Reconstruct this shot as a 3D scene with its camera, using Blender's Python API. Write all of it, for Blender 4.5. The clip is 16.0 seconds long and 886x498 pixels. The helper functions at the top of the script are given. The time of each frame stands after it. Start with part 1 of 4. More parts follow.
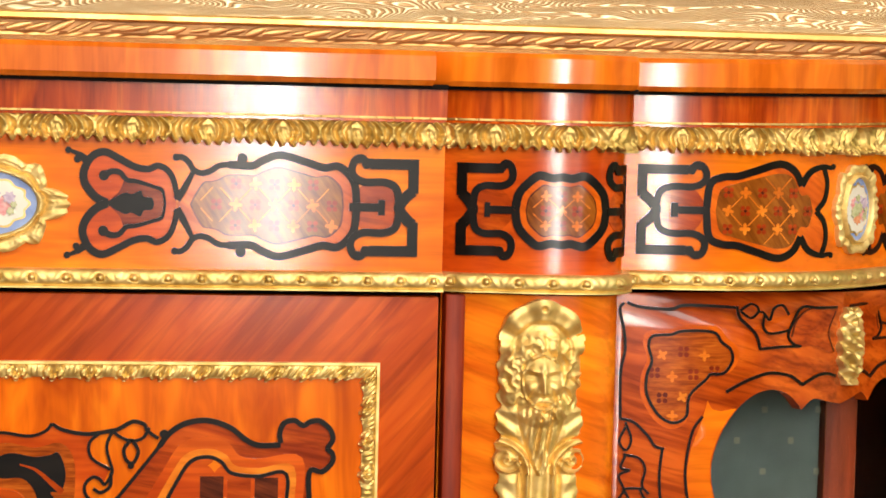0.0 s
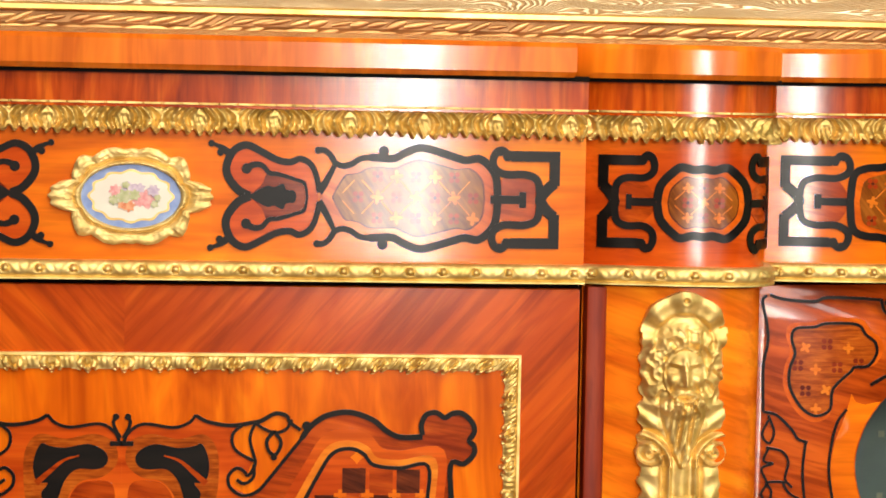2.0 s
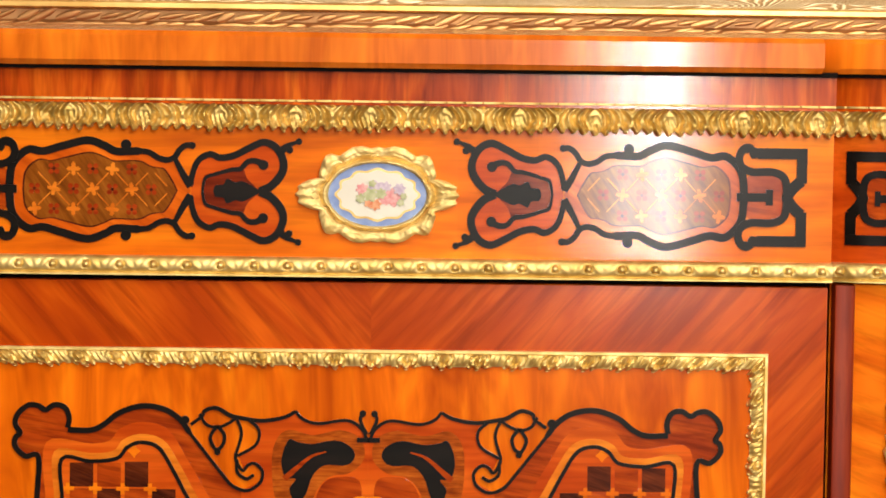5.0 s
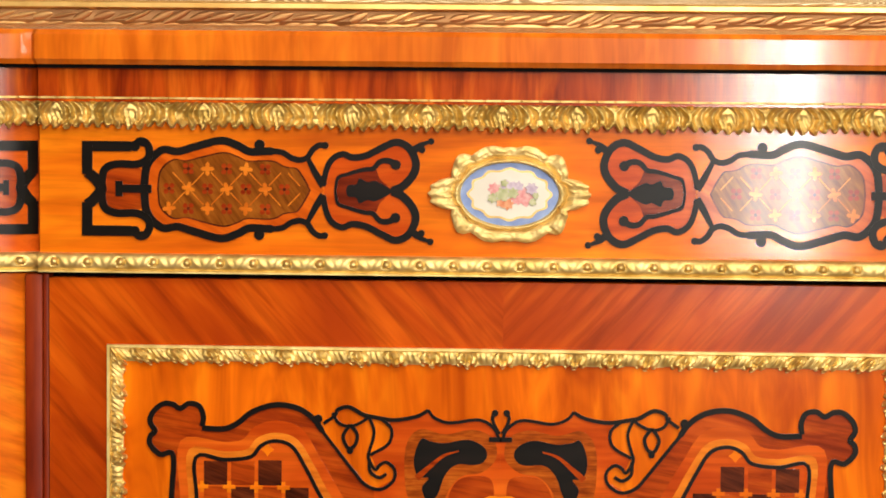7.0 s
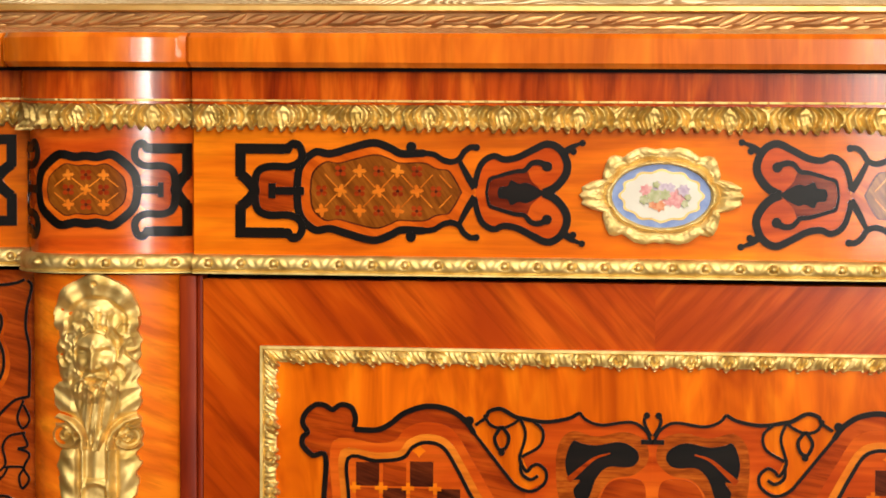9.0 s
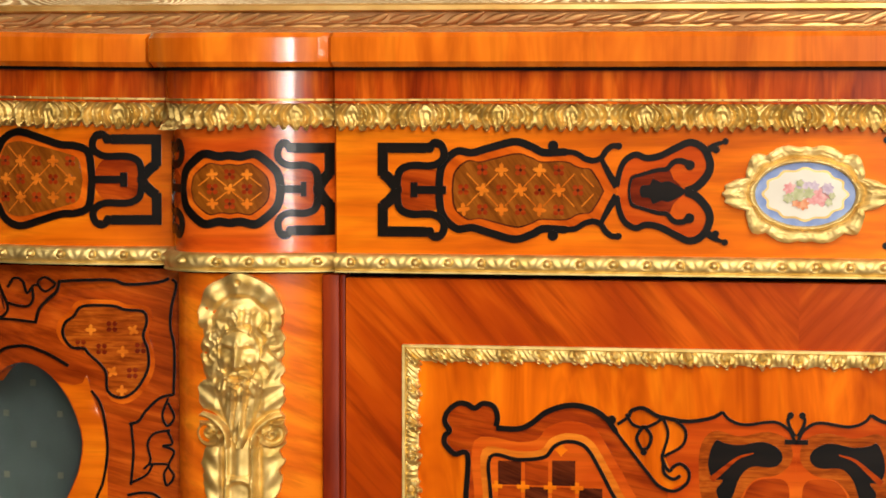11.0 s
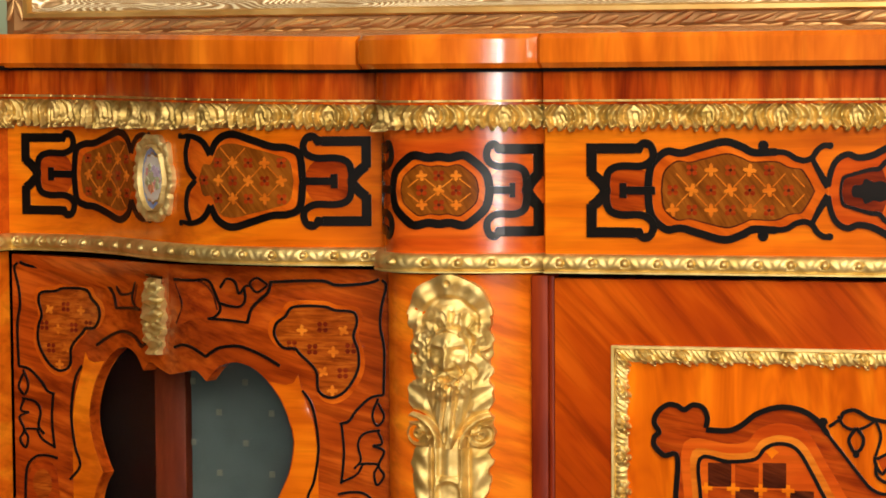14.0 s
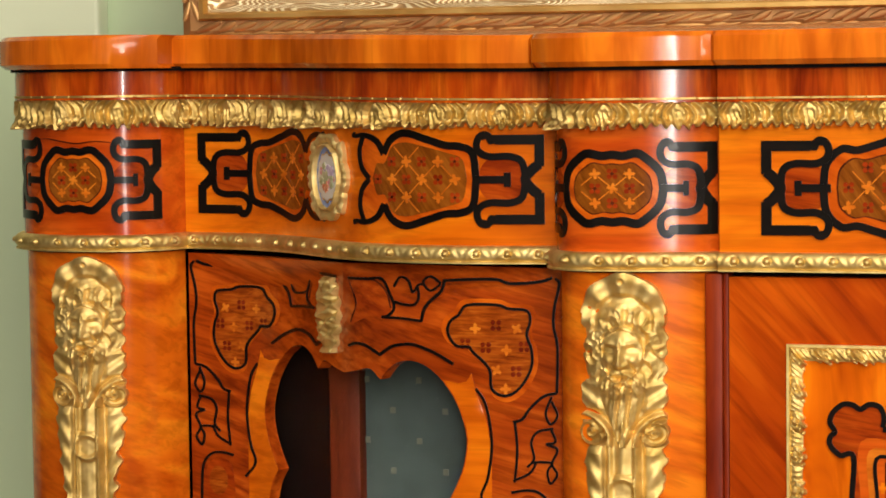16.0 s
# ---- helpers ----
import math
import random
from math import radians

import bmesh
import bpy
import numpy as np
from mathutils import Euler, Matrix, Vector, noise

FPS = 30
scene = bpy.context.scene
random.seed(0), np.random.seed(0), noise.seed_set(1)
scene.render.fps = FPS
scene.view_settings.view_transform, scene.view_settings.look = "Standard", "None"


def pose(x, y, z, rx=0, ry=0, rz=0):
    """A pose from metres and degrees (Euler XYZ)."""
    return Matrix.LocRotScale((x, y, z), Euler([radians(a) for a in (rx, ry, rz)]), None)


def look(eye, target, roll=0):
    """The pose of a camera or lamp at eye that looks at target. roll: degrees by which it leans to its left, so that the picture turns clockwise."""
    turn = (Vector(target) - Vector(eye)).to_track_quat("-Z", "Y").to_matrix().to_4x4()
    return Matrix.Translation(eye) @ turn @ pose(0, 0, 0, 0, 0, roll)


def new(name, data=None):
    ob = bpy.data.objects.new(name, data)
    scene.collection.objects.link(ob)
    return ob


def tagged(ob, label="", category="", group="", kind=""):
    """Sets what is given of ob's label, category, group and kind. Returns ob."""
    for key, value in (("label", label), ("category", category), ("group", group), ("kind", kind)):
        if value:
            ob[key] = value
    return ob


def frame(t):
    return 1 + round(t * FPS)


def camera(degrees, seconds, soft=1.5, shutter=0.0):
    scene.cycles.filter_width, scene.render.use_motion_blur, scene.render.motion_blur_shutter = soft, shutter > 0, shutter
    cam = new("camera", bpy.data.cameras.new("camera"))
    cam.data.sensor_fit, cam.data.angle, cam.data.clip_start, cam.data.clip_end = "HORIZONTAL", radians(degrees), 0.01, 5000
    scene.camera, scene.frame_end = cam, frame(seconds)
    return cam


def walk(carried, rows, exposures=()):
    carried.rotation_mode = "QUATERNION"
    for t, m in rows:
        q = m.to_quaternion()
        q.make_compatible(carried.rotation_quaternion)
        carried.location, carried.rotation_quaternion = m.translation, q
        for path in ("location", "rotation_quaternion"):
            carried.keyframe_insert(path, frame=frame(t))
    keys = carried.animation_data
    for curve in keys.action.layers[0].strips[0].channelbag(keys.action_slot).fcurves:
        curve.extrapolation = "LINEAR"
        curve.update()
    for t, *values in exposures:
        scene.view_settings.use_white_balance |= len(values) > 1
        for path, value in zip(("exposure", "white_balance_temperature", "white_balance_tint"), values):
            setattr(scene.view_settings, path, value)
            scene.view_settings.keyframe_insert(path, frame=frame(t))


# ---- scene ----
# ---- the camera: it stands on one spot and pans from the visitor's right to the left ----
cam = camera(20.2, 16.0, soft=1.7)
DIST, EYE, SIDE = 1.95, 1.061, 0.0207
ROWS = [
    (0.0, -9.740, -3.432, 1.391),
    (0.5, -8.559, -3.499, 1.282),
    (1.0, -7.885, -3.519, 1.226),
    (1.5, -7.226, -3.599, 1.141),
    (2.0, -6.497, -3.679, 1.112),
    (2.5, -5.522, -3.691, 1.031),
    (3.0, -4.571, -3.723, 0.960),
    (3.5, -3.569, -3.756, 0.906),
    (4.0, -2.497, -3.771, 0.829),
    (6.5, 1.278, -3.857, 0.566),
    (7.0, 2.166, -3.855, 0.487),
    (7.5, 2.923, -3.843, 0.444),
    (8.0, 4.051, -3.841, 0.363),
    (8.5, 4.939, -3.837, 0.300),
    (9.0, 5.646, -3.835, 0.250),
    (11.5, 9.717, -3.872, -0.054),
    (12.0, 10.469, -3.870, -0.106),
    (12.5, 11.171, -3.863, -0.157),
    (13.0, 11.930, -3.857, -0.212),
    (13.5, 12.811, -3.847, -0.293),
    (14.0, 13.698, -3.832, -0.379),
    (14.5, 14.452, -3.840, -0.438),
    (15.0, 15.531, -3.827, -0.528),
    (15.5, 16.501, -3.820, -0.574),
    (16.0, 17.674, -3.831, -0.700),
]
EXPOSURES = [(0.0, 0.21), (2.0, 0.18), (4.0, 0.16), (7.0, 0.16), (9.0, 0.14), (12.0, 0.14), (16.0, 0.12)]
walk(cam, [(t, pose(SIDE, -DIST, EYE, 90 + pitch, -roll, yaw)) for t, yaw, pitch, roll in ROWS], EXPOSURES)

# ---- world and lights ----
world = bpy.data.worlds.new("world")
scene.world = world
world.use_nodes = True
sky = world.node_tree.nodes.new("ShaderNodeTexSky")
sky.sky_type, sky.sun_disc, sky.sun_elevation, sky.sun_rotation = "NISHITA", False, radians(35), radians(200)
world.node_tree.links.new(sky.outputs[0], world.node_tree.nodes["Background"].inputs[0])
world.node_tree.nodes["Background"].inputs[1].default_value = 0.1


def area_lamp(name, m, width, height, watts, colour):
    data = bpy.data.lights.new(name, "AREA")
    data.shape, data.size, data.size_y, data.energy, data.color = "RECTANGLE", width, height, watts, colour
    ob = new(name, data)
    ob.matrix_world = m
    return ob


WARM, DAY = (1.0, 0.88, 0.70), (1.0, 0.94, 0.84)
area_lamp("narrow_window_daylight", look((0.550, -3.585, 1.33), (0.550, 0, 1.33)), 0.32, 1.30, 15, DAY)
area_lamp("window_bright_pane_daylight", look((0.600, -3.58, 1.33), (0.600, 0, 1.33)), 0.06, 1.30, 20, DAY)
area_lamp("window_slender_pane_daylight", look((0.512, -3.58, 1.33), (0.512, 0, 1.33)), 0.03, 1.30, 8, DAY)
# broad fill added high behind the camera; no such window is known
area_lamp("wide_fill_light", look((0.95, -3.58, 2.05), (0.5, 0, 1.6)), 2.0, 0.75, 60, DAY)
# overhead fill added to light the whole room; no lamp known there
area_lamp("overhead_fill_light", look((0.5, -1.7, 2.64), (0.45, -1.5, 0)), 2.2, 1.0, 45, WARM)

# ---- materials ----
def nodes_of(name):
    mat = bpy.data.materials.new(name)
    mat.use_nodes = True
    nt = mat.node_tree
    return mat, nt, nt.nodes["Principled BSDF"]


def put(nt, kind, **values):
    n = nt.nodes.new(kind)
    for key, value in values.items():
        n.inputs[key].default_value = value
    return n


def ramp(nt, source, stops):
    n = nt.nodes.new("ShaderNodeValToRGB")
    while len(n.color_ramp.elements) < len(stops):
        n.color_ramp.elements.new(0.5)
    for e, (at, c) in zip(n.color_ramp.elements, stops):
        e.position, e.color = at, (*c, 1)
    nt.links.new(source, n.inputs[0])
    return n.outputs[0]


def mix(nt, a, b, fac, blend="MIX"):
    n = nt.nodes.new("ShaderNodeMix")
    n.data_type, n.blend_type = "RGBA", blend
    for socket, value in ((n.inputs[0], fac), (n.inputs[6], a), (n.inputs[7], b)):
        if isinstance(value, (int, float)):
            socket.default_value = value
        elif isinstance(value, tuple):
            socket.default_value = (*value, 1)
        else:
            nt.links.new(value, socket)
    return n.outputs[2]


def wood(name, dark, mid, light, angle=0.0, fine=260.0, patch=14.0, rough=0.2, figure=0.5, coat=0.28, joint=0.0, spec=0.16, ripple=0.0, leaves=0.5):
    """Polished veneer: fine grain along a turned axis of the x-z plane, broad figure across it, under a glossy finish."""
    mat, nt, bsdf = nodes_of(name)
    geo = put(nt, "ShaderNodeNewGeometry")
    turn = nt.nodes.new("ShaderNodeMapping")
    turn.inputs["Rotation"].default_value = (0, radians(angle), 0)
    nt.links.new(geo.outputs["Position"], turn.inputs[0])
    stretch = nt.nodes.new("ShaderNodeMapping")
    stretch.inputs["Scale"].default_value = (1, 0.6, 0.06)
    nt.links.new(turn.outputs[0], stretch.inputs[0])
    grain = put(nt, "ShaderNodeTexNoise", Scale=fine, Detail=4.0, Roughness=0.65, Distortion=0.4)
    nt.links.new(stretch.outputs[0], grain.inputs["Vector"])
    broad = nt.nodes.new("ShaderNodeMapping")
    broad.inputs["Scale"].default_value = (1, 0.5, 0.22)
    nt.links.new(turn.outputs[0], broad.inputs[0])
    fig = put(nt, "ShaderNodeTexNoise", Scale=patch * 3, Detail=3.0, Roughness=0.55, Distortion=0.8)
    nt.links.new(broad.outputs[0], fig.inputs["Vector"])
    cloud = put(nt, "ShaderNodeTexNoise", Scale=patch, Detail=2.0)
    nt.links.new(geo.outputs["Position"], cloud.inputs["Vector"])
    base = ramp(nt, fig.outputs[0], [(0.32, dark), (0.5, mid), (0.68, light)])
    streak = ramp(nt, grain.outputs[0], [(0.38, (0.42, 0.33, 0.26)), (0.54, (1, 1, 1))])
    col = mix(nt, base, streak, figure, "MULTIPLY")
    tint = ramp(nt, cloud.outputs[0], [(0.3, (0.80, 0.72, 0.62)), (0.65, (1, 1, 1))])
    col = mix(nt, col, tint, 0.8, "MULTIPLY")
    if joint:
        sep = nt.nodes.new("ShaderNodeSeparateXYZ")
        nt.links.new(geo.outputs["Position"], sep.inputs[0])
        widen, leaf = nt.nodes.new("ShaderNodeMath"), nt.nodes.new("ShaderNodeMath")
        widen.operation, leaf.operation = "MULTIPLY", "FLOOR"
        widen.inputs[1].default_value = 1 / joint
        nt.links.new(sep.outputs[0], widen.inputs[0])
        nt.links.new(widen.outputs[0], leaf.inputs[0])
        dice = nt.nodes.new("ShaderNodeTexWhiteNoise")
        dice.noise_dimensions = "1D"
        nt.links.new(leaf.outputs[0], dice.inputs["W"])
        col = mix(nt, col, ramp(nt, dice.outputs[0], [(0.0, (0.70, 0.56, 0.45)), (0.6, (0.95, 0.9, 0.85)), (1.0, (1, 1, 1))]), leaves, "MULTIPLY")
    nt.links.new(col, bsdf.inputs["Base Color"])
    bsdf.inputs["Roughness"].default_value = rough
    bsdf.inputs["Specular IOR Level"].default_value = spec
    bsdf.inputs["Coat Weight"].default_value = coat
    bsdf.inputs["Coat Roughness"].default_value = 0.075
    bump = put(nt, "ShaderNodeBump", Strength=0.05, Distance=0.0006)
    nt.links.new(cloud.outputs[0], bump.inputs["Height"])
    if ripple:
        thin = nt.nodes.new("ShaderNodeMapping")
        thin.inputs["Scale"].default_value = (1, 0.3, 0.12)
        nt.links.new(geo.outputs["Position"], thin.inputs[0])
        wave = put(nt, "ShaderNodeTexNoise", Scale=70.0, Detail=2.0)
        nt.links.new(thin.outputs[0], wave.inputs["Vector"])
        over = put(nt, "ShaderNodeBump", Strength=ripple, Distance=0.0006)
        nt.links.new(wave.outputs[0], over.inputs["Height"])
        nt.links.new(bump.outputs[0], over.inputs["Normal"])
        bump = over
    nt.links.new(bump.outputs[0], bsdf.inputs["Normal"])
    return mat


def gilt(name, deep, bright, rough=0.24, scale=420.0, metal=1.0):
    """Cast and burnished gilt metal, duller and browner in its pits."""
    mat, nt, bsdf = nodes_of(name)
    geo = put(nt, "ShaderNodeNewGeometry")
    fine = put(nt, "ShaderNodeTexNoise", Scale=scale, Detail=3.0)
    soft = put(nt, "ShaderNodeTexNoise", Scale=scale / 7, Detail=3.0)
    for n in (fine, soft):
        nt.links.new(geo.outputs["Position"], n.inputs["Vector"])
    col = ramp(nt, soft.outputs[0], [(0.35, deep), (0.62, bright)])
    nt.links.new(col, bsdf.inputs["Base Color"])
    rg = nt.nodes.new("ShaderNodeMapRange")
    rg.inputs["To Min"].default_value, rg.inputs["To Max"].default_value = rough - 0.08, rough + 0.16
    nt.links.new(fine.outputs[0], rg.inputs[0])
    nt.links.new(rg.outputs[0], bsdf.inputs["Roughness"])
    bsdf.inputs["Metallic"].default_value = metal
    bump = put(nt, "ShaderNodeBump", Strength=0.10, Distance=0.0005)
    nt.links.new(fine.outputs[0], bump.inputs["Height"])
    nt.links.new(bump.outputs[0], bsdf.inputs["Normal"])
    return mat


def paint(name, a, b, rough=0.6, scale=3.0, bump_at=140.0, bump=0.1):
    mat, nt, bsdf = nodes_of(name)
    geo = put(nt, "ShaderNodeNewGeometry")
    n1 = put(nt, "ShaderNodeTexNoise", Scale=scale, Detail=4.0)
    n2 = put(nt, "ShaderNodeTexNoise", Scale=bump_at, Detail=2.0)
    for n in (n1, n2):
        nt.links.new(geo.outputs["Position"], n.inputs["Vector"])
    nt.links.new(ramp(nt, n1.outputs[0], [(0.35, a), (0.65, b)]), bsdf.inputs["Base Color"])
    bsdf.inputs["Roughness"].default_value = rough
    bp = put(nt, "ShaderNodeBump", Strength=bump, Distance=0.001)
    nt.links.new(n2.outputs[0], bp.inputs["Height"])
    nt.links.new(bp.outputs[0], bsdf.inputs["Normal"])
    return mat


def figured_gilt(name):
    """Gilded oak: the flame of the grain shows as brown contour lines in the gold."""
    mat, nt, bsdf = nodes_of(name)
    geo = put(nt, "ShaderNodeNewGeometry")
    mp = nt.nodes.new("ShaderNodeMapping")
    mp.inputs["Scale"].default_value = (4.5, 12.0, 34.0)
    nt.links.new(geo.outputs["Position"], mp.inputs[0])
    n = put(nt, "ShaderNodeTexNoise", Scale=1.0, Detail=2.0, Roughness=0.45, Distortion=0.15)
    nt.links.new(mp.outputs[0], n.inputs["Vector"])
    mul = nt.nodes.new("ShaderNodeMath")
    mul.operation = "MULTIPLY"
    mul.inputs[1].default_value = 480.0
    nt.links.new(n.outputs[0], mul.inputs[0])
    sine = nt.nodes.new("ShaderNodeMath")
    sine.operation = "SINE"
    nt.links.new(mul.outputs[0], sine.inputs[0])
    col = ramp(nt, sine.outputs[0], [(0.0, (0.42, 0.25, 0.11)), (0.3, (0.72, 0.53, 0.28)), (0.65, (0.90, 0.78, 0.52))])
    nt.links.new(col, bsdf.inputs["Base Color"])
    bsdf.inputs["Metallic"].default_value, bsdf.inputs["Roughness"].default_value = 0.45, 0.42
    bump = put(nt, "ShaderNodeBump", Strength=0.5, Distance=0.0012)
    nt.links.new(sine.outputs[0], bump.inputs["Height"])
    nt.links.new(bump.outputs[0], bsdf.inputs["Normal"])
    return mat


def pane_glass():
    mat, nt, bsdf = nodes_of("window_glass")
    bsdf.inputs["Base Color"].default_value = (0.93, 0.96, 0.95, 1)
    bsdf.inputs["Transmission Weight"].default_value = 1.0
    bsdf.inputs["Roughness"].default_value = 0.02
    bsdf.inputs["IOR"].default_value = 1.05
    return mat


GLASS = pane_glass()
FIGURED = figured_gilt("gilded_figured_oak")
SATIN = wood("satinwood_veneer", (0.60, 0.110, 0.003), (0.80, 0.175, 0.004), (0.95, 0.262, 0.007), 90, 120, 9, figure=0.3, coat=0.5, spec=0.10, rough=0.26, joint=0.063, leaves=0.2, ripple=0.11)
SATIN_DOOR = wood("satinwood_door_veneer", (0.52, 0.082, 0.002), (0.76, 0.148, 0.003), (0.93, 0.235, 0.006), 4, 70, 12, figure=0.22, coat=0.34, spec=0.18, rough=0.17, joint=0.045, leaves=0.35)
SATIN_UP = wood("satinwood_upright", (0.54, 0.085, 0.004), (0.76, 0.16, 0.007), (0.92, 0.27, 0.012), 72, 110, 10, figure=0.35, coat=0.2, spec=0.10)
SLAB = wood("top_edge_veneer", (0.55, 0.108, 0.004), (0.74, 0.165, 0.007), (0.88, 0.235, 0.011), 0, 60, 11, figure=0.3, joint=0.052, coat=0.42, ripple=0.06, spec=0.12, rough=0.26)
BAND = wood("kingwood_upright", (0.29, 0.030, 0.003), (0.49, 0.068, 0.004), (0.70, 0.145, 0.009), 0, 130, 14, figure=0.55, joint=0.027, coat=0.45, ripple=0.16)
BAND_L = wood("kingwood_leaning_one_way", (0.36, 0.040, 0.002), (0.46, 0.060, 0.002), (0.62, 0.104, 0.004), 42, 95, 9, figure=0.55, spec=0.2)
BAND_R = wood("kingwood_leaning_the_other_way", (0.36, 0.040, 0.002), (0.46, 0.060, 0.002), (0.62, 0.104, 0.004), -42, 95, 9, figure=0.55, spec=0.2)
COLUMN = wood("rosy_satinwood", (0.40, 0.042, 0.003), (0.56, 0.075, 0.005), (0.70, 0.13, 0.009), 90, 130, 9, figure=0.35, coat=0.30)
BORDER = wood("tawny_border_inlay", (0.46, 0.065, 0.003), (0.62, 0.105, 0.005), (0.76, 0.16, 0.008), 60, 150, 16, figure=0.35, coat=0.34)
REDWOOD = wood("padouk_inlay", (0.26, 0.028, 0.003), (0.40, 0.052, 0.004), (0.54, 0.09, 0.007), 80, 200, 22, figure=0.6)
ORANGE = wood("bright_satinwood_inlay", (0.56, 0.125, 0.009), (0.70, 0.18, 0.013), (0.80, 0.245, 0.02), 90, 200, 22, figure=0.3)
TREFOIL = wood("trefoil_ground_inlay", (0.26, 0.044, 0.004), (0.38, 0.072, 0.006), (0.50, 0.115, 0.010), 90, 420, 60, figure=0.6)
BURR = wood("burr_ground_inlay", (0.16, 0.040, 0.004), (0.24, 0.066, 0.006), (0.32, 0.094, 0.010), 35, 420, 40, figure=0.35)
DARKWOOD = wood("rosewood_inlay", (0.05, 0.010, 0.004), (0.10, 0.018, 0.006), (0.16, 0.03, 0.008), 70, 260, 30, figure=0.7)
EBONY = wood("ebony_inlay", (0.004, 0.003, 0.003), (0.007, 0.005, 0.004), (0.010, 0.006, 0.005), 90, 200, 20, figure=0.2, coat=0.06, rough=0.3, spec=0.14)
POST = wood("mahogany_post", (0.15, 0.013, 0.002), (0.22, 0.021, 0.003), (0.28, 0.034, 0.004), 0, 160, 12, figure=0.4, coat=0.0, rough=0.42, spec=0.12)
# POST's recipe with colours about halved, dimmed for the cabinet's inside
INNER_POST = wood("mahogany_dimmed_for_inside", (0.07, 0.010, 0.003), (0.11, 0.015, 0.004), (0.15, 0.022, 0.005), 0, 160, 12, figure=0.4, coat=0.0, rough=0.5, spec=0.10)
DOORWOOD = wood("figured_red_veneer", (0.27, 0.033, 0.003), (0.45, 0.066, 0.005), (0.62, 0.115, 0.009), 75, 150, 15, figure=0.65)
MOUNT_GILT = gilt("ormolu_leaf_work", (0.48, 0.32, 0.09), (0.74, 0.53, 0.20), 0.52)
# near-black colour stands in for darkness inside and under the top's edge
NEAR_BLACK = paint("near_black_for_depth_and_shade", (0.004, 0.003, 0.003), (0.008, 0.005, 0.004), 0.9, 8)
NEAR_BLACK.node_tree.nodes["Principled BSDF"].inputs["Specular IOR Level"].default_value = 0.1
GILT = gilt("ormolu", (0.64, 0.44, 0.14), (0.86, 0.65, 0.28), 0.57)
GILT_PALE = gilt("ormolu_worn_pale", (0.62, 0.43, 0.14), (0.84, 0.65, 0.28), 0.52)
GILT_SOFT = gilt("ormolu_matt", (0.70, 0.51, 0.20), (0.88, 0.70, 0.34), 0.62)
FRAME_GILT = gilt("gilded_wood", (0.62, 0.36, 0.10), (0.82, 0.55, 0.19), 0.36, 120.0, 0.85)
# rail ground: the dark of the gaps between leaves is in its colour
FRAME_DEEP = gilt("gilded_wood_dark_ground", (0.24, 0.11, 0.035), (0.40, 0.20, 0.07), 0.5, 160.0, 0.5)
WALL = paint("pale_green_wall_paint", (0.49, 0.60, 0.39), (0.53, 0.64, 0.42), 0.6, 1.2)
WALL_PALE = paint("very_pale_green_paint", (0.76, 0.82, 0.60), (0.80, 0.86, 0.64), 0.6, 1.2)
FABRIC = paint("grey_green_silk_lining", (0.036, 0.049, 0.045), (0.050, 0.067, 0.061), 0.8, 30, 900, 0.3)
MOTIF = paint("dull_gold_thread", (0.085, 0.088, 0.055), (0.115, 0.112, 0.072), 0.6, 60)
ROSE = paint("pink_enamel", (0.60, 0.20, 0.22), (0.72, 0.42, 0.40), 0.2, 260)
MAUVE = paint("mauve_enamel", (0.42, 0.32, 0.44), (0.60, 0.50, 0.58), 0.2, 260)
LEAFY = paint("soft_green_enamel", (0.34, 0.36, 0.18), (0.52, 0.50, 0.32), 0.2, 260)
CORAL = paint("coral_enamel", (0.58, 0.18, 0.08), (0.72, 0.36, 0.20), 0.2, 260)
# for unseen walls, coloured dark so the polish reflects little
UNSEEN_DARK = paint("unseen_wall_dark_brown", (0.05, 0.04, 0.03), (0.07, 0.055, 0.04), 0.6, 2.0)
PLASTER = paint("white_ceiling_paint", (0.76, 0.75, 0.71), (0.80, 0.79, 0.75), 0.7, 1.0)
CARPET = paint("brown_carpet", (0.16, 0.10, 0.06), (0.22, 0.14, 0.09), 0.95, 9, 400, 0.5)
CANVAS = paint("dark_painted_canvas", (0.10, 0.07, 0.04), (0.16, 0.12, 0.07), 0.5, 6)
PORCELAIN = paint("white_porcelain", (0.64, 0.59, 0.52), (0.72, 0.68, 0.61), 0.18, 20)
BLUE = paint("blue_enamel", (0.17, 0.24, 0.50), (0.27, 0.35, 0.60), 0.2, 90)

# ---- building helpers ----
def link_mesh(name, bm, material, parent=None, label="", smooth=True):
    me = bpy.data.meshes.new(name)
    bmesh.ops.recalc_face_normals(bm, faces=bm.faces)
    bm.to_mesh(me)
    bm.free()
    me.materials.append(material)
    if smooth:
        me.polygons.foreach_set("use_smooth", [True] * len(me.polygons))
        me.set_sharp_from_angle(angle=radians(35))
    ob = new(name, me)
    if parent:
        ob.parent = parent
    return tagged(ob, label)


def part(name, bm, material, parent, label="", smooth=True):
    return link_mesh(name, bm, material, parent, label, smooth)


def box(x0, x1, y0, y1, z0, z1, bevel=0.0):
    bm = bmesh.new()
    bmesh.ops.create_cube(bm, size=1, matrix=Matrix.Translation(((x0 + x1) / 2, (y0 + y1) / 2, (z0 + z1) / 2)) @ Matrix.Diagonal((x1 - x0, y1 - y0, z1 - z0, 1)))
    if bevel:
        bmesh.ops.bevel(bm, geom=bm.edges[:], offset=bevel, segments=2, affect="EDGES", profile=0.5)
    return bm


def thing(name, label, category, at=(0, 0, 0), group="", kind=""):
    ob = new(name)
    ob.location = at
    ob.empty_display_size = 0.1
    return tagged(ob, label, category, group, kind)


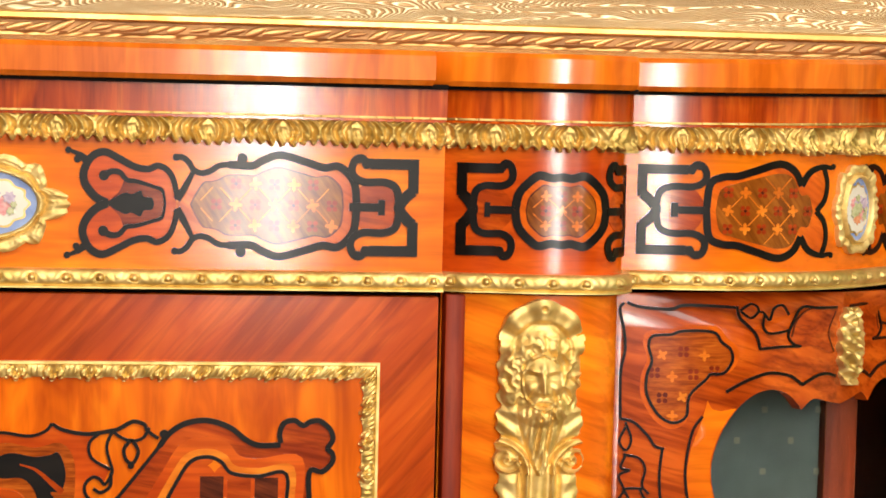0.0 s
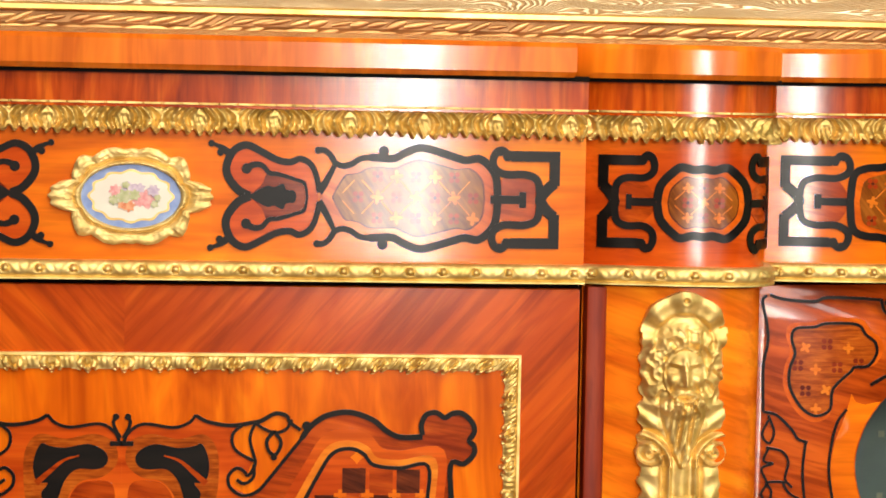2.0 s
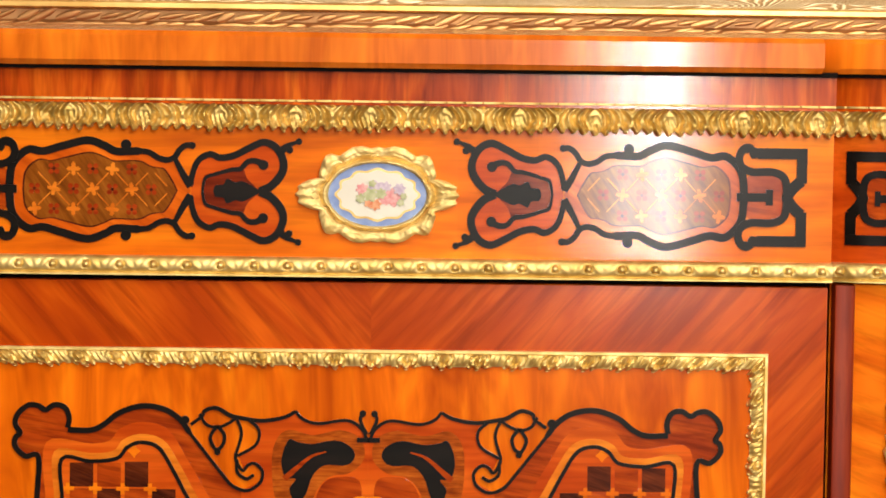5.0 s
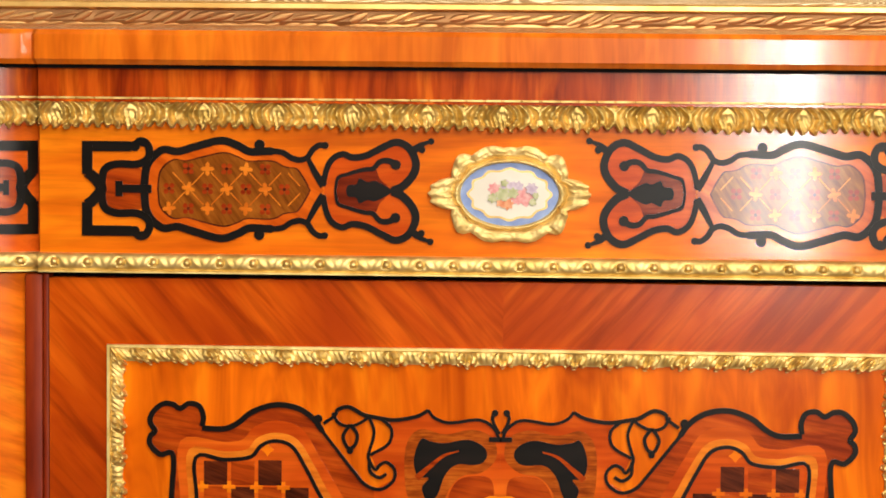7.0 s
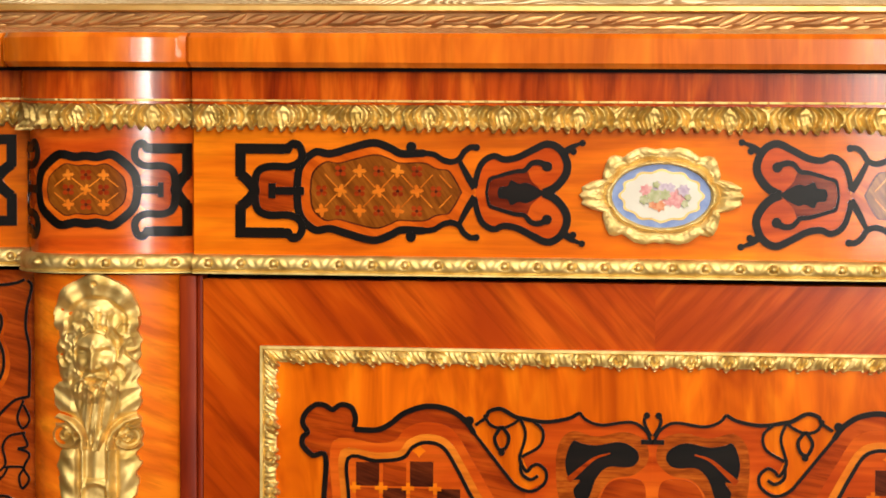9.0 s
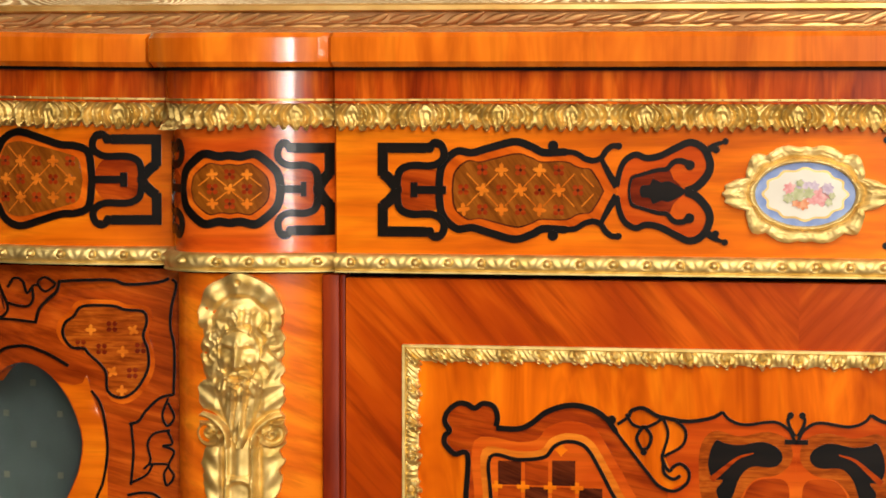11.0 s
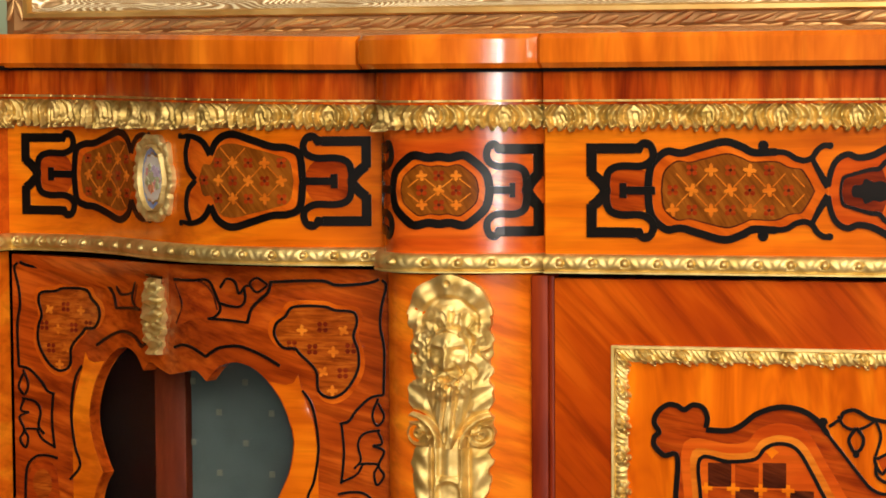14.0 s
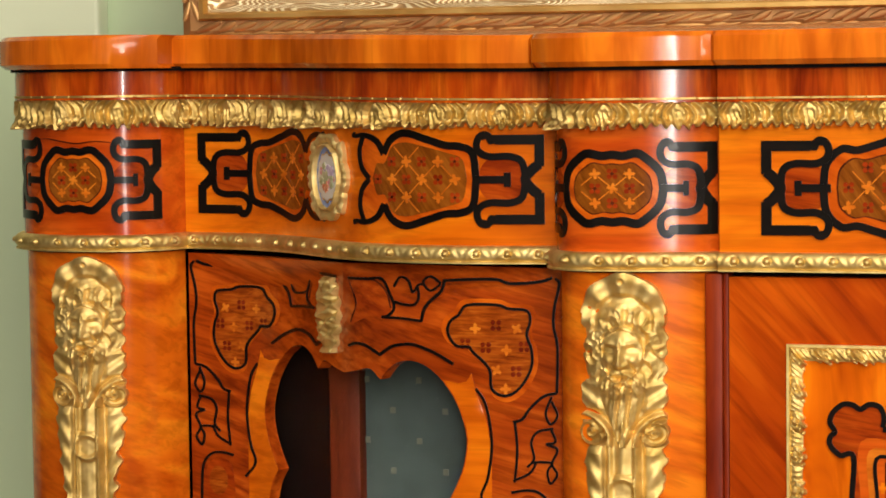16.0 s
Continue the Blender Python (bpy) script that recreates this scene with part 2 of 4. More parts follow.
def spline(points, steps=8, closed=False):
    """A Catmull-Rom curve through points of any dimension."""
    p = [np.array(q, float) for q in points]
    n = len(p)
    out = []
    for i in range(n if closed else n - 1):
        a, b = p[i], p[(i + 1) % n]
        before = p[i - 1] if closed or i else 2 * a - b
        after = p[(i + 2) % n] if closed or i + 2 < n else 2 * b - a
        for k in range(steps):
            t = k / steps
            out.append(0.5 * (2 * a + (b - before) * t + (2 * before - 5 * a + 4 * b - after) * t * t + (3 * a - before - 3 * b + after) * t ** 3))
    if not closed:
        out.append(p[-1])
    return out


class Front:
    """A piece of the cabinet's front in plan: from its left end to its right, read by length along it."""

    def __init__(self, points, mirror=False, steps=10):
        p = np.array(spline(points, steps))
        if mirror:
            p = (p * (-1, 1))[::-1]
        run = np.concatenate([[0], np.cumsum(np.linalg.norm(np.diff(p, axis=0), axis=1))])
        even = np.linspace(0, run[-1], 140)
        p = np.stack([np.interp(even, run, p[:, 0]), np.interp(even, run, p[:, 1])], 1)
        self.p = p
        self.s = np.concatenate([[0], np.cumsum(np.linalg.norm(np.diff(p, axis=0), axis=1))])
        self.length = self.s[-1]
        g = np.gradient(p, axis=0)
        g /= np.linalg.norm(g, axis=1)[:, None]
        n = np.stack([g[:, 1], -g[:, 0]], 1)
        for _ in range(6):
            n[1:-1] = (n[:-2] + 2 * n[1:-1] + n[2:]) / 4
        self.n = n / np.linalg.norm(n, axis=1)[:, None]

    def at(self, s, d=0.0):
        x, y = np.interp(s, self.s, self.p[:, 0]), np.interp(s, self.s, self.p[:, 1])
        nx, ny = np.interp(s, self.s, self.n[:, 0]), np.interp(s, self.s, self.n[:, 1])
        return x + nx * d, y + ny * d

    def place(self, s, z, d=0.0):
        x, y = self.at(s, d)
        return Vector((x, y, z))


def sweep(front, profile, s0=None, s1=None, step=0.006):
    """A closed profile of (out, height) run along a piece of the front, with its ends closed."""
    s0, s1 = 0.0 if s0 is None else s0, front.length if s1 is None else s1
    n = max(2, int((s1 - s0) / step))
    bm = bmesh.new()
    rings = [[bm.verts.new(front.place(s0 + (s1 - s0) * i / n, z, d)) for d, z in profile] for i in range(n + 1)]
    k = len(profile)
    for a, b in zip(rings, rings[1:]):
        for j in range(k):
            bm.faces.new((a[j], a[(j + 1) % k], b[(j + 1) % k], b[j]))
    bm.faces.new(rings[0])
    bm.faces.new(rings[-1])
    return bm


def relief(place, us, vs, height, thick=0.004):
    """A cast plate: a net of points pushed out by height(u, v), None where there is no metal, closed by a flat back."""
    bm = bmesh.new()
    front, back = {}, {}
    for i, u in enumerate(us):
        for j, v in enumerate(vs):
            h = height(u, v)
            if h is not None:
                front[i, j] = bm.verts.new(place(u, v, h))
    for (i, j) in list(front):
        quad = [front.get(q) for q in ((i, j), (i + 1, j), (i + 1, j + 1), (i, j + 1))]
        if all(quad):
            bm.faces.new(quad)
    lone = [v for v in bm.verts if not v.link_faces]
    for v in lone:
        bm.verts.remove(v)
    keys = {v: k for k, v in front.items() if v.is_valid}
    rim = [e for e in bm.edges if len(e.link_faces) == 1]
    made = {}
    for e in rim:
        pair = []
        for v in e.verts:
            if v not in made:
                i, j = keys[v]
                made[v] = bm.verts.new(place(us[i], vs[j], -thick))
            pair.append(made[v])
        bm.faces.new((e.verts[0], e.verts[1], pair[1], pair[0]))
    return bm

# ---- the plan of the cabinet's front, right half; the left half mirrors it ----
TOP = 1.0992
MIDDLE_HALF = 0.3710
MIDDLE = Front([(-MIDDLE_HALF, 0.0), (-0.2, 0.0), (0.0, 0.0), (0.2, 0.0), (0.3580, 0.0)])
COL_PLAN = [(0.371, 0.012), (0.384, 0.0030), (0.400, -0.0022), (0.416, -0.0062), (0.430, -0.0091), (0.446, -0.0110), (0.463, -0.0122), (0.479, -0.0122), (0.496, -0.0048), (0.509, 0.016), (0.516, 0.05)]
SIDE_PLAN = [(0.516, 0.0580), (0.545, 0.0541), (0.575, 0.0507), (0.60, 0.0495), (0.625, 0.0510), (0.655, 0.057), (0.695, 0.073), (0.735, 0.103), (0.775, 0.142), (0.812, 0.171), (0.85, 0.190), (0.885, 0.199), (0.921, 0.203)]
END_PLAN = [(0.921, 0.205), (0.930, 0.178), (0.950, 0.158), (0.978, 0.147), (1.006, 0.145), (1.038, 0.151), (1.066, 0.168), (1.084, 0.194), (1.090, 0.24), (1.090, 0.36)]
COL_PLAN_RIGHT = [(0.3585, 0.014), (0.375, 0.0035)] + COL_PLAN[2:]
COL_R, COL_L = Front(COL_PLAN_RIGHT), Front(COL_PLAN, True)
SIDE_R, SIDE_L = Front(SIDE_PLAN), Front(SIDE_PLAN, True)
END_R, END_L = Front(END_PLAN), Front(END_PLAN, True)
FRONTS = [END_L, SIDE_L, COL_L, MIDDLE, COL_R, SIDE_R, END_R]

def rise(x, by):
    """Lifts the cornice a few millimetres towards both ends, an added stretch to suit the view."""
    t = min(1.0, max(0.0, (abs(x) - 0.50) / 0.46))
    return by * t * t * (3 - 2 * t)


# ---- the room ----
def room_piece(name, bm, material, label):
    return tagged(link_mesh(name, bm, material, smooth=False), label, name.split("_")[0], kind="structure")


room_piece("floor", box(-3.0, 3.2, -3.6, 0.62, -0.1, 0.0), CARPET, "brown carpeted floor of the room")
room_piece("ceiling", box(-3.0, 3.2, -3.6, 0.62, 2.7, 2.8), PLASTER, "plain white painted ceiling of the room")
room_piece("wall_north", box(-3.0, 3.2, 0.50, 0.62, 0, 2.7), WALL, "pale green painted wall behind the cabinet")
# a thin sheet makes the upper left of the wall paler
room_piece("wall_north_panel", box(-2.2, -1.135, 0.47, 0.498, 1.11, 2.3, 0.004), WALL_PALE, "paler green sheet over the upper left of the wall")
room_piece("wall_west", box(-3.12, -3.0, -3.6, 0.62, 0, 2.7), UNSEEN_DARK, "unseen side wall coloured dark brown to keep reflections low")
room_piece("wall_east", box(3.2, 3.32, -3.6, 0.62, 0, 2.7), WALL, "pale green painted side wall")
room_piece("wall_south_low", box(-3.0, 0.37, -3.72, -3.6, 0, 1.65), UNSEEN_DARK, "unseen dark brown wall under an added wide opening, keeps reflections low")
room_piece("wall_south_side", box(0.73, 3.2, -3.72, -3.6, 0, 1.65), UNSEEN_DARK, "unseen dark brown wall beside a narrow window, keeps reflections low")
room_piece("wall_south_sill", box(0.37, 0.73, -3.72, -3.6, 0, 0.67), UNSEEN_DARK, "unseen dark brown wall under a narrow window, keeps reflections low")
# unseen walls round the opening added for the broad fill
room_piece("wall_south_west", box(-3.0, -0.08, -3.72, -3.6, 1.65, 2.7), WALL, "pale green wall beside an added wide opening")
room_piece("wall_south_east", box(1.98, 3.2, -3.72, -3.6, 1.65, 2.7), WALL, "pale green wall beside an added wide opening")
room_piece("wall_south_top", box(-0.08, 1.98, -3.72, -3.6, 2.45, 2.7), WALL, "pale green wall over an added wide opening")

# ---- the cabinet ----
cabinet = thing("credenza", "serpentine marquetry credenza of orange satinwood with gilt mounts", "cabinet", (0, 0.3, 0))
cabinet.location = (0, 0, 0)


def top_slab():
    bm = bmesh.new()
    rings = []
    for inset, z in ((0.0045, TOP - 0.0272), (0.0, TOP - 0.023), (0.0, TOP - 0.004), (0.0035, TOP)):
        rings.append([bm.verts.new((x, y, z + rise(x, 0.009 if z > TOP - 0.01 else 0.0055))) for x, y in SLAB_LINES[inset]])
    n = len(rings[0])
    for a, b in zip(rings, rings[1:]):
        for j in range(n):
            bm.faces.new((a[j], a[(j + 1) % n], b[(j + 1) % n], b[j]))
    bm.faces.new(rings[0])
    bm.faces.new(rings[-1])
    return bm


def slab_line(d):
    """The top's edge: the front's line pushed out, with its notches kept open."""
    pts = []
    for k, f in enumerate(FRONTS):
        s = np.linspace(0, f.length, max(8, int(f.length / 0.003)))
        for v in s:
            x, y = f.at(v, d)
            pts.append((float(x), float(y)))
    return pts


def clean(line, back):
    """Drop the loops where pushed-out pieces cross, so that the line runs on from left to right."""
    kept = []
    for x, y in line:
        if y > back:
            continue
        while kept and x < kept[-1][0] - 1e-5 and abs(x) < 1.05:
            kept.pop()
        kept.append((x, y))
    return [(kept[0][0], back)] + kept + [(kept[-1][0], back)]


BASE_LINE = clean(slab_line(0.020), 0.46)
SLAB_LINES = {}
for inset in (0.0045, 0.0, 0.0035):
    SLAB_LINES[inset] = [(x * (1 - inset / 1.1), y + inset * (1 if y < 0.4 else 0)) for x, y in BASE_LINE]
part("table_top", top_slab(), SLAB, cabinet, "glossy orange veneered top edge")

def lifted_sweep(front, profile):
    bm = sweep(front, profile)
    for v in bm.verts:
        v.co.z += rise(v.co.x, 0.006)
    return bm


Z_BAND, Z_MOUNT, Z_MOUNT_LOW, Z_BEAD, Z_BEAD_LOW = 1.0720, 1.0468, 1.0205, 0.9236, 0.9085
for f in FRONTS:
    part("cornice_band", lifted_sweep(f, [(0.006, Z_BAND), (0.006, Z_MOUNT - 0.004), (-0.03, Z_MOUNT - 0.004), (-0.03, Z_BAND)]), BAND, cabinet, "dark cross-grained band")
    # near-black strip puts in the line of shade under the top
    part("painted_shade_strip", lifted_sweep(f, [(0.010, Z_BAND + 0.001), (0.010, Z_BAND - 0.003), (-0.02, Z_BAND - 0.003), (-0.02, Z_BAND + 0.001)]), NEAR_BLACK, cabinet)
friezes = {}
for f in FRONTS:
    friezes[f] = part("frieze_panel", sweep(f, [(0.0, Z_MOUNT + 0.004), (0.0, Z_BEAD_LOW + 0.002), (-0.03, Z_BEAD_LOW + 0.002), (-0.03, Z_MOUNT + 0.004)]), COLUMN if f in (COL_L, COL_R, END_L, END_R) else SATIN, cabinet)


def lump(x, centre, width):
    """A rounded swelling, one at its centre and nothing past its width."""
    t = (x - centre) / width
    return max(0.0, 1 - t * t)


def acanthus(u, v):
    """The leaf mount: v runs from 0 at its scalloped foot to 1 at its beaded top. Lyre-shaped cartouches and sheaves of leaves take turns."""
    period = 58.5
    w, y = (u * 1000) % period - period / 2, v * 26.3
    a = abs(w)
    if v > 0.93:
        return 0.0054 - (0.0007 if (u * 1000 / 14.6) % 1 < 0.10 else 0.0)
    if v > 0.87:
        return 0.0020
    wild = noise.noise(Vector((u * 60, v * 2.2, 6.0)))
    fine = noise.noise(Vector((u * 260, v * 7.0, 2.0)))
    lobe = 0.5 - 0.5 * math.cos(2 * math.pi * (w + 1.5 * wild) / 8.36)
    foot = 0.02 + 0.15 * lobe ** 1.6 + 0.05 * (a > 15) + 0.04 * wild
    if v < foot:
        return None
    h = 2.6 + 7.0 * (v - 0.50) ** 2 + 1.2 * (1 - v)
    lyre = 5.0 + 7.5 * math.sin(math.pi * min(1.0, max(0.0, (y - 3.0) / 19.5))) ** 0.8 + 0.05 * max(0.0, 9 - y) ** 2
    off = a - lyre + 1.6 * wild
    fold = period / 2 - a
    h += 1.5 * math.cos(2 * math.pi * off / 8.2) * (1.0 if off > -4 else 0.4) + 1.2 * gap(off, 0, 1.8) - 1.6 * gap(off, -3.6, 1.6)
    h += 1.5 * gap(a, 0, 1.3) * gap(y, 10.5, 4.5) + 0.9 * gap(a, 0, 3.0) * gap(y, 17.0, 1.4) + 1.6 * gap(fold, 0, 2.6) * (0.4 + v)
    h += 0.8 * math.cos(2 * math.pi * (w + 0.25 * y) / 4.1 + 2.0 * wild) * gap(v, 0.28, 0.28)
    h += 1.3 * (1 - lobe) * gap(v, foot + 0.10, 0.13) + 1.6 * gap(v, foot + 0.06, 0.08) + 1.0 * wild + 0.7 * fine
    return max(0.8, h) / 1000


def gap(x, centre, width):
    return math.exp(-((x - centre) / width) ** 2)


for f in FRONTS:
    us = np.arange(0.0, f.length, 0.0009).tolist() + [f.length]
    vs = np.linspace(0, 1, 36).tolist()
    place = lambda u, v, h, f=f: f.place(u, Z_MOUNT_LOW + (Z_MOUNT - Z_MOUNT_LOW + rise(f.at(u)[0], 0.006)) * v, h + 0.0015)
    start = f.length / 2
    part("leaf_mount", relief(place, us, vs, lambda u, v, c=start: acanthus(u - c + 0.02925, v)), MOUNT_GILT, cabinet, "cast gilt acanthus leaf mount")


def bead_strip(u, v):
    """The half-round strip under the frieze: pearls between low leaves."""
    w = (v - 0.52) / 0.52
    if v < 0.12:
        return 0.0085
    h = 0.0085 * math.sqrt(max(0.0, 1 - w * w)) + 0.001
    t = (u / 0.0262) % 1.0 - 0.5
    dx, dz = t * 0.0262, (v - 0.56) * 0.0151
    r = math.hypot(dx, dz)
    if r < 0.0029:
        h += 0.0030 * math.sqrt(1 - (r / 0.0029) ** 2)
    elif r < 0.0040:
        h -= 0.0010
    else:
        h += 0.00035 * math.cos(abs(dx) * 900 + dz * 500) * lump(v, 0.55, 0.4)
    return h + 0.0002 * noise.noise(Vector((u * 200, v * 3, 8.0)))


for f in FRONTS:
    us = np.arange(0.0, f.length, 0.0010).tolist() + [f.length]
    place = lambda u, v, h, f=f: f.place(u, Z_BEAD_LOW + (Z_BEAD - Z_BEAD_LOW) * v, h)
    part("pearl_moulding", relief(place, us, np.linspace(0, 1, 15).tolist(), bead_strip), GILT_PALE, cabinet, "pale gilt strip with small pearls")

# below the frieze
FOOT = 0.09
part("centre_carcass", box(-0.366, 0.358, 0.022, 0.44, FOOT, 0.9075), NEAR_BLACK, cabinet)
part("plinth", box(-1.05, 1.05, 0.26, 0.44, 0.0, FOOT), BAND, cabinet)
part("back_board", box(-1.07, 1.07, 0.44, 0.455, FOOT, TOP - 0.03), NEAR_BLACK, cabinet)
for side in (-1, 1):
    f, g = (COL_R, END_R) if side > 0 else (COL_L, END_L)
    for q, d in ((f, -0.003), (g, -0.0025)):
        part("pilaster", sweep(q, [(d, 0.9065), (d, FOOT), (-0.05, FOOT), (-0.05, 0.9065)], 0.0, q.length), SATIN_UP, cabinet, "rounded orange satinwood pilaster")
    x0, x1 = (0.3615, 0.3775) if side > 0 else (-0.383, -0.3690)
    part("pilaster_post", box(x0, x1, -0.001, 0.05, FOOT, 0.9063, 0.0015), POST, cabinet, "reddish mahogany post")
    if side < 0:
        part("door_stop", box(-0.3688, -0.3644, 0.002, 0.05, FOOT, 0.9063, 0.001), POST, cabinet, "thin mahogany strip beside the door")

# centre door
door = part("centre_door", box(-0.3640, 0.3560, 0.0005, 0.022, FOOT + 0.02, 0.9040, 0.0015), BAND, cabinet, "satinwood door with chevron kingwood banding")
GX, GZ, GB, DC = 0.3130, 0.8512, 0.0165, -0.0040


def flat_part(name, pts, y, material, parent, thick=0.0012):
    bm = bmesh.new()
    a = [bm.verts.new((x + DC, y, z)) for x, z in pts]
    b = [bm.verts.new((x + DC, y + thick, z)) for x, z in pts]
    bm.faces.new(a)
    n = len(a)
    for j in range(n):
        bm.faces.new((a[j], a[(j + 1) % n], b[(j + 1) % n], b[j]))
    return part(name, bm, material, parent, smooth=False)


for side, mat in ((-1, BAND_L), (1, BAND_R)):
    flat_part("banding", [(0, 0.9035), (side * 0.3595, 0.9035), (side * 0.3105, 0.848), (0, 0.848)], -0.0008, mat, door)
    flat_part("banding", [(side * 0.3595, 0.9035), (side * 0.3595, 0.12), (side * 0.3105, 0.12), (side * 0.3105, 0.848)], -0.0008, mat, door)
flat_part("door_field", [(-0.311, 0.8475), (0.311, 0.8475), (0.311, 0.12), (-0.311, 0.12)], -0.0010, SATIN_DOOR, door)


def leaf_strip(u, v):
    """The door's frame strip: small shells with hanging pearls, joined by a ridged roll, under a plain outer fillet."""
    w, y = (u * 1000 + 14.65) % 29.3 - 14.65, v * 16.5
    a = abs(w)
    wild = noise.noise(Vector((u * 120, v * 3, 5.0)))
    foot = 3.6 - 3.4 * lump(a, 0, 3.2) ** 0.5 - 2.0 * lump(a, 6.6, 2.8) + 0.8 * wild
    if y < foot or v > 1:
        return None
    if y > 14.2:
        return 0.0042
    e = math.hypot(w / 8.2, (y - 8.0) / 6.2)
    h = 2.4 + 1.7 * lump(y, 9.2, 5.0) + 0.6 * math.cos(w * 1.5) * lump(y, 9, 5)
    h += 2.9 * max(0.0, 1 - e * e) ** 0.5 + 0.9 * max(0.0, 1 - e ** 4) * math.cos(6 * math.atan2(w, y - 3.0)) - 1.3 * gap(e, 1.08, 0.10)
    h -= 1.8 * gap(math.hypot(w, (y - 10) * 1.2), 4.0, 1.0)
    h += 2.4 * max(0.0, 1 - (math.hypot(w, y - 2.8) / 2.6) ** 2) ** 0.5 + 1.9 * max(0.0, 1 - (math.hypot(a - 6.6, y - 4.4) / 2.4) ** 2) ** 0.5
    return max(0.8, h + 0.6 * wild) / 1000


vs = np.linspace(0, 1, 24).tolist()
us = np.arange(-GX, GX + 0.0005, 0.0009).tolist()
place = lambda u, v, h: Vector((DC + u * (1 - (1 - v) * GB / GX), -0.001 - h, GZ - GB * (1 - v)))
part("leaf_frame_strip", relief(place, us, vs, leaf_strip), GILT_PALE, door, "gilt leaf frame strip")
us = np.arange(0.0, GZ - 0.13, 0.0009).tolist()
for side in (-1, 1):
    place = lambda u, v, h, side=side: Vector((DC + side * (GX - GB * (1 - v)), -0.001 - h, GZ - u - (1 - v) * GB * max(0, 1 - u / 0.1)))
    part("leaf_frame_strip", relief(place, us, vs, leaf_strip), GILT_PALE, door, "gilt leaf frame strip")


# ---- marquetry: thin pieces let into the veneer, drawn in millimetres on a piece of the front ----
class Inlay:
    """Draws on a front around (s0, z0) in metres; u runs along the front, v up, in millimetres."""

    def __init__(self, front, s0, z0, parent, base=0.0, turn=1, tall=1.0, wide=1.0):
        self.front, self.s0, self.z0, self.parent, self.base, self.turn, self.tall, self.wide = front, s0, z0, parent, base, turn, tall, wide

    def put(self, u, v, d):
        s = self.s0 + self.turn * self.wide * u / 1000
        return self.front.place(s, self.z0 + self.tall * v / 1000, self.base + d)

    def ribbons(self, name, strokes, material, level, label=""):
        """Strokes are (points, width) with the points (u, v); discs are (u, v, radius). Strokes that touch make one piece."""
        foot = level - 0.0011
        dense = []
        for st in strokes:
            if len(st) == 3:
                dense.append((np.array([st[:2]]), st[2]))
                continue
            line = [tuple(st[0][0][:2])]
            for q in st[0][1:]:
                a, b = line[-1], tuple(q[:2])
                k = max(1, int(math.dist(a, b) / 3.5))
                line += [(a[0] + (b[0] - a[0]) * i / k, a[1] + (b[1] - a[1]) * i / k) for i in range(1, k + 1)]
            dense.append((np.array(line), 2.0 if callable(st[1]) else st[1] / 2))
        owner = list(range(len(strokes)))
        for i, (p, r) in enumerate(dense):
            for j in range(i):
                q, w = dense[j]
                if owner[i] != owner[j] and np.min(np.linalg.norm(p[:, None] - q[None], axis=2)) < r + w + 1.0:
                    old = owner[i]
                    owner = [owner[j] if o == old else o for o in owner]
        made = None
        for piece in sorted(set(owner)):
            bm = bmesh.new()
            for order, st in enumerate(strokes):
                if owner[order] == piece:
                    self.stroke(bm, st, dense[order][0], level + 0.000025 * order, foot)
            made = part(name, bm, material, self.parent, label)
        return made

    def stroke(self, bm, st, line, top, foot):
        if len(st) == 3:
            u, v, r = st
            self.prism(bm, [(u + r * math.cos(a), v + r * math.sin(a)) for a in np.linspace(0, 2 * math.pi, 14)[:-1]], top, foot)
            return
        width, n = st[1], len(line)
        rows = []
        for i in range(n):
            t = line[min(n - 1, i + 1)] - line[max(0, i - 1)]
            t = t / (np.linalg.norm(t) + 1e-9)
            w = (width(i / (n - 1)) if callable(width) else width) / 2
            nrm = np.array((-t[1], t[0])) * w
            l, r = line[i] + nrm, line[i] - nrm
            rows.append([bm.verts.new(self.put(*p, d)) for p, d in ((l, foot), (l, top), (r, top), (r, foot))])
        for a, b in zip(rows, rows[1:]):
            for j in range(3):
                bm.faces.new((a[j], a[j + 1], b[j + 1], b[j]))
        bm.faces.new(rows[0])
        bm.faces.new(rows[-1])

    def prism(self, bm, ring, top, foot):
        a = [bm.verts.new(self.put(*p, top)) for p in ring]
        b = [bm.verts.new(self.put(*p, foot)) for p in ring]
        bm.faces.new(a)
        n = len(a)
        for j in range(n):
            bm.faces.new((a[j], a[(j + 1) % n], b[(j + 1) % n], b[j]))

    def sheet(self, name, ring, material, level, parent=None, grid=6.0, thick=0.0011, label=""):
        """A piece cut to a closed outline, following the front's curve."""
        ring = [tuple(map(float, q)) for q in ring]
        us, vs = [q[0] for q in ring], [q[1] for q in ring]
        inside = []
        for gu in np.arange(min(us) + grid / 2, max(us), grid):
            for gv in np.arange(min(vs) + grid / 2, max(vs), max(grid, (max(vs) - min(vs)) / 24)):
                hit = False
                for (x1, y1), (x2, y2) in zip(ring, ring[1:] + ring[:1]):
                    if (y1 > gv) != (y2 > gv) and gu < (x2 - x1) * (gv - y1) / (y2 - y1) + x1:
                        hit = not hit
                if hit:
                    inside.append((gu, gv))
        pts = [Vector(q) for q in ring + inside]
        n = len(ring)
        from_cdt = cdt(pts, [(i, (i + 1) % n) for i in range(n)], [], 1, 1e-6)
        verts, faces = from_cdt[0], from_cdt[2]
        bm = bmesh.new()
        top = [bm.verts.new(self.put(q.x, q.y, level)) for q in verts]
        for fc in faces:
            try:
                bm.faces.new([top[i] for i in fc])
            except ValueError:
                pass
        rim = [e for e in bm.edges if len(e.link_faces) == 1]
        low = {}
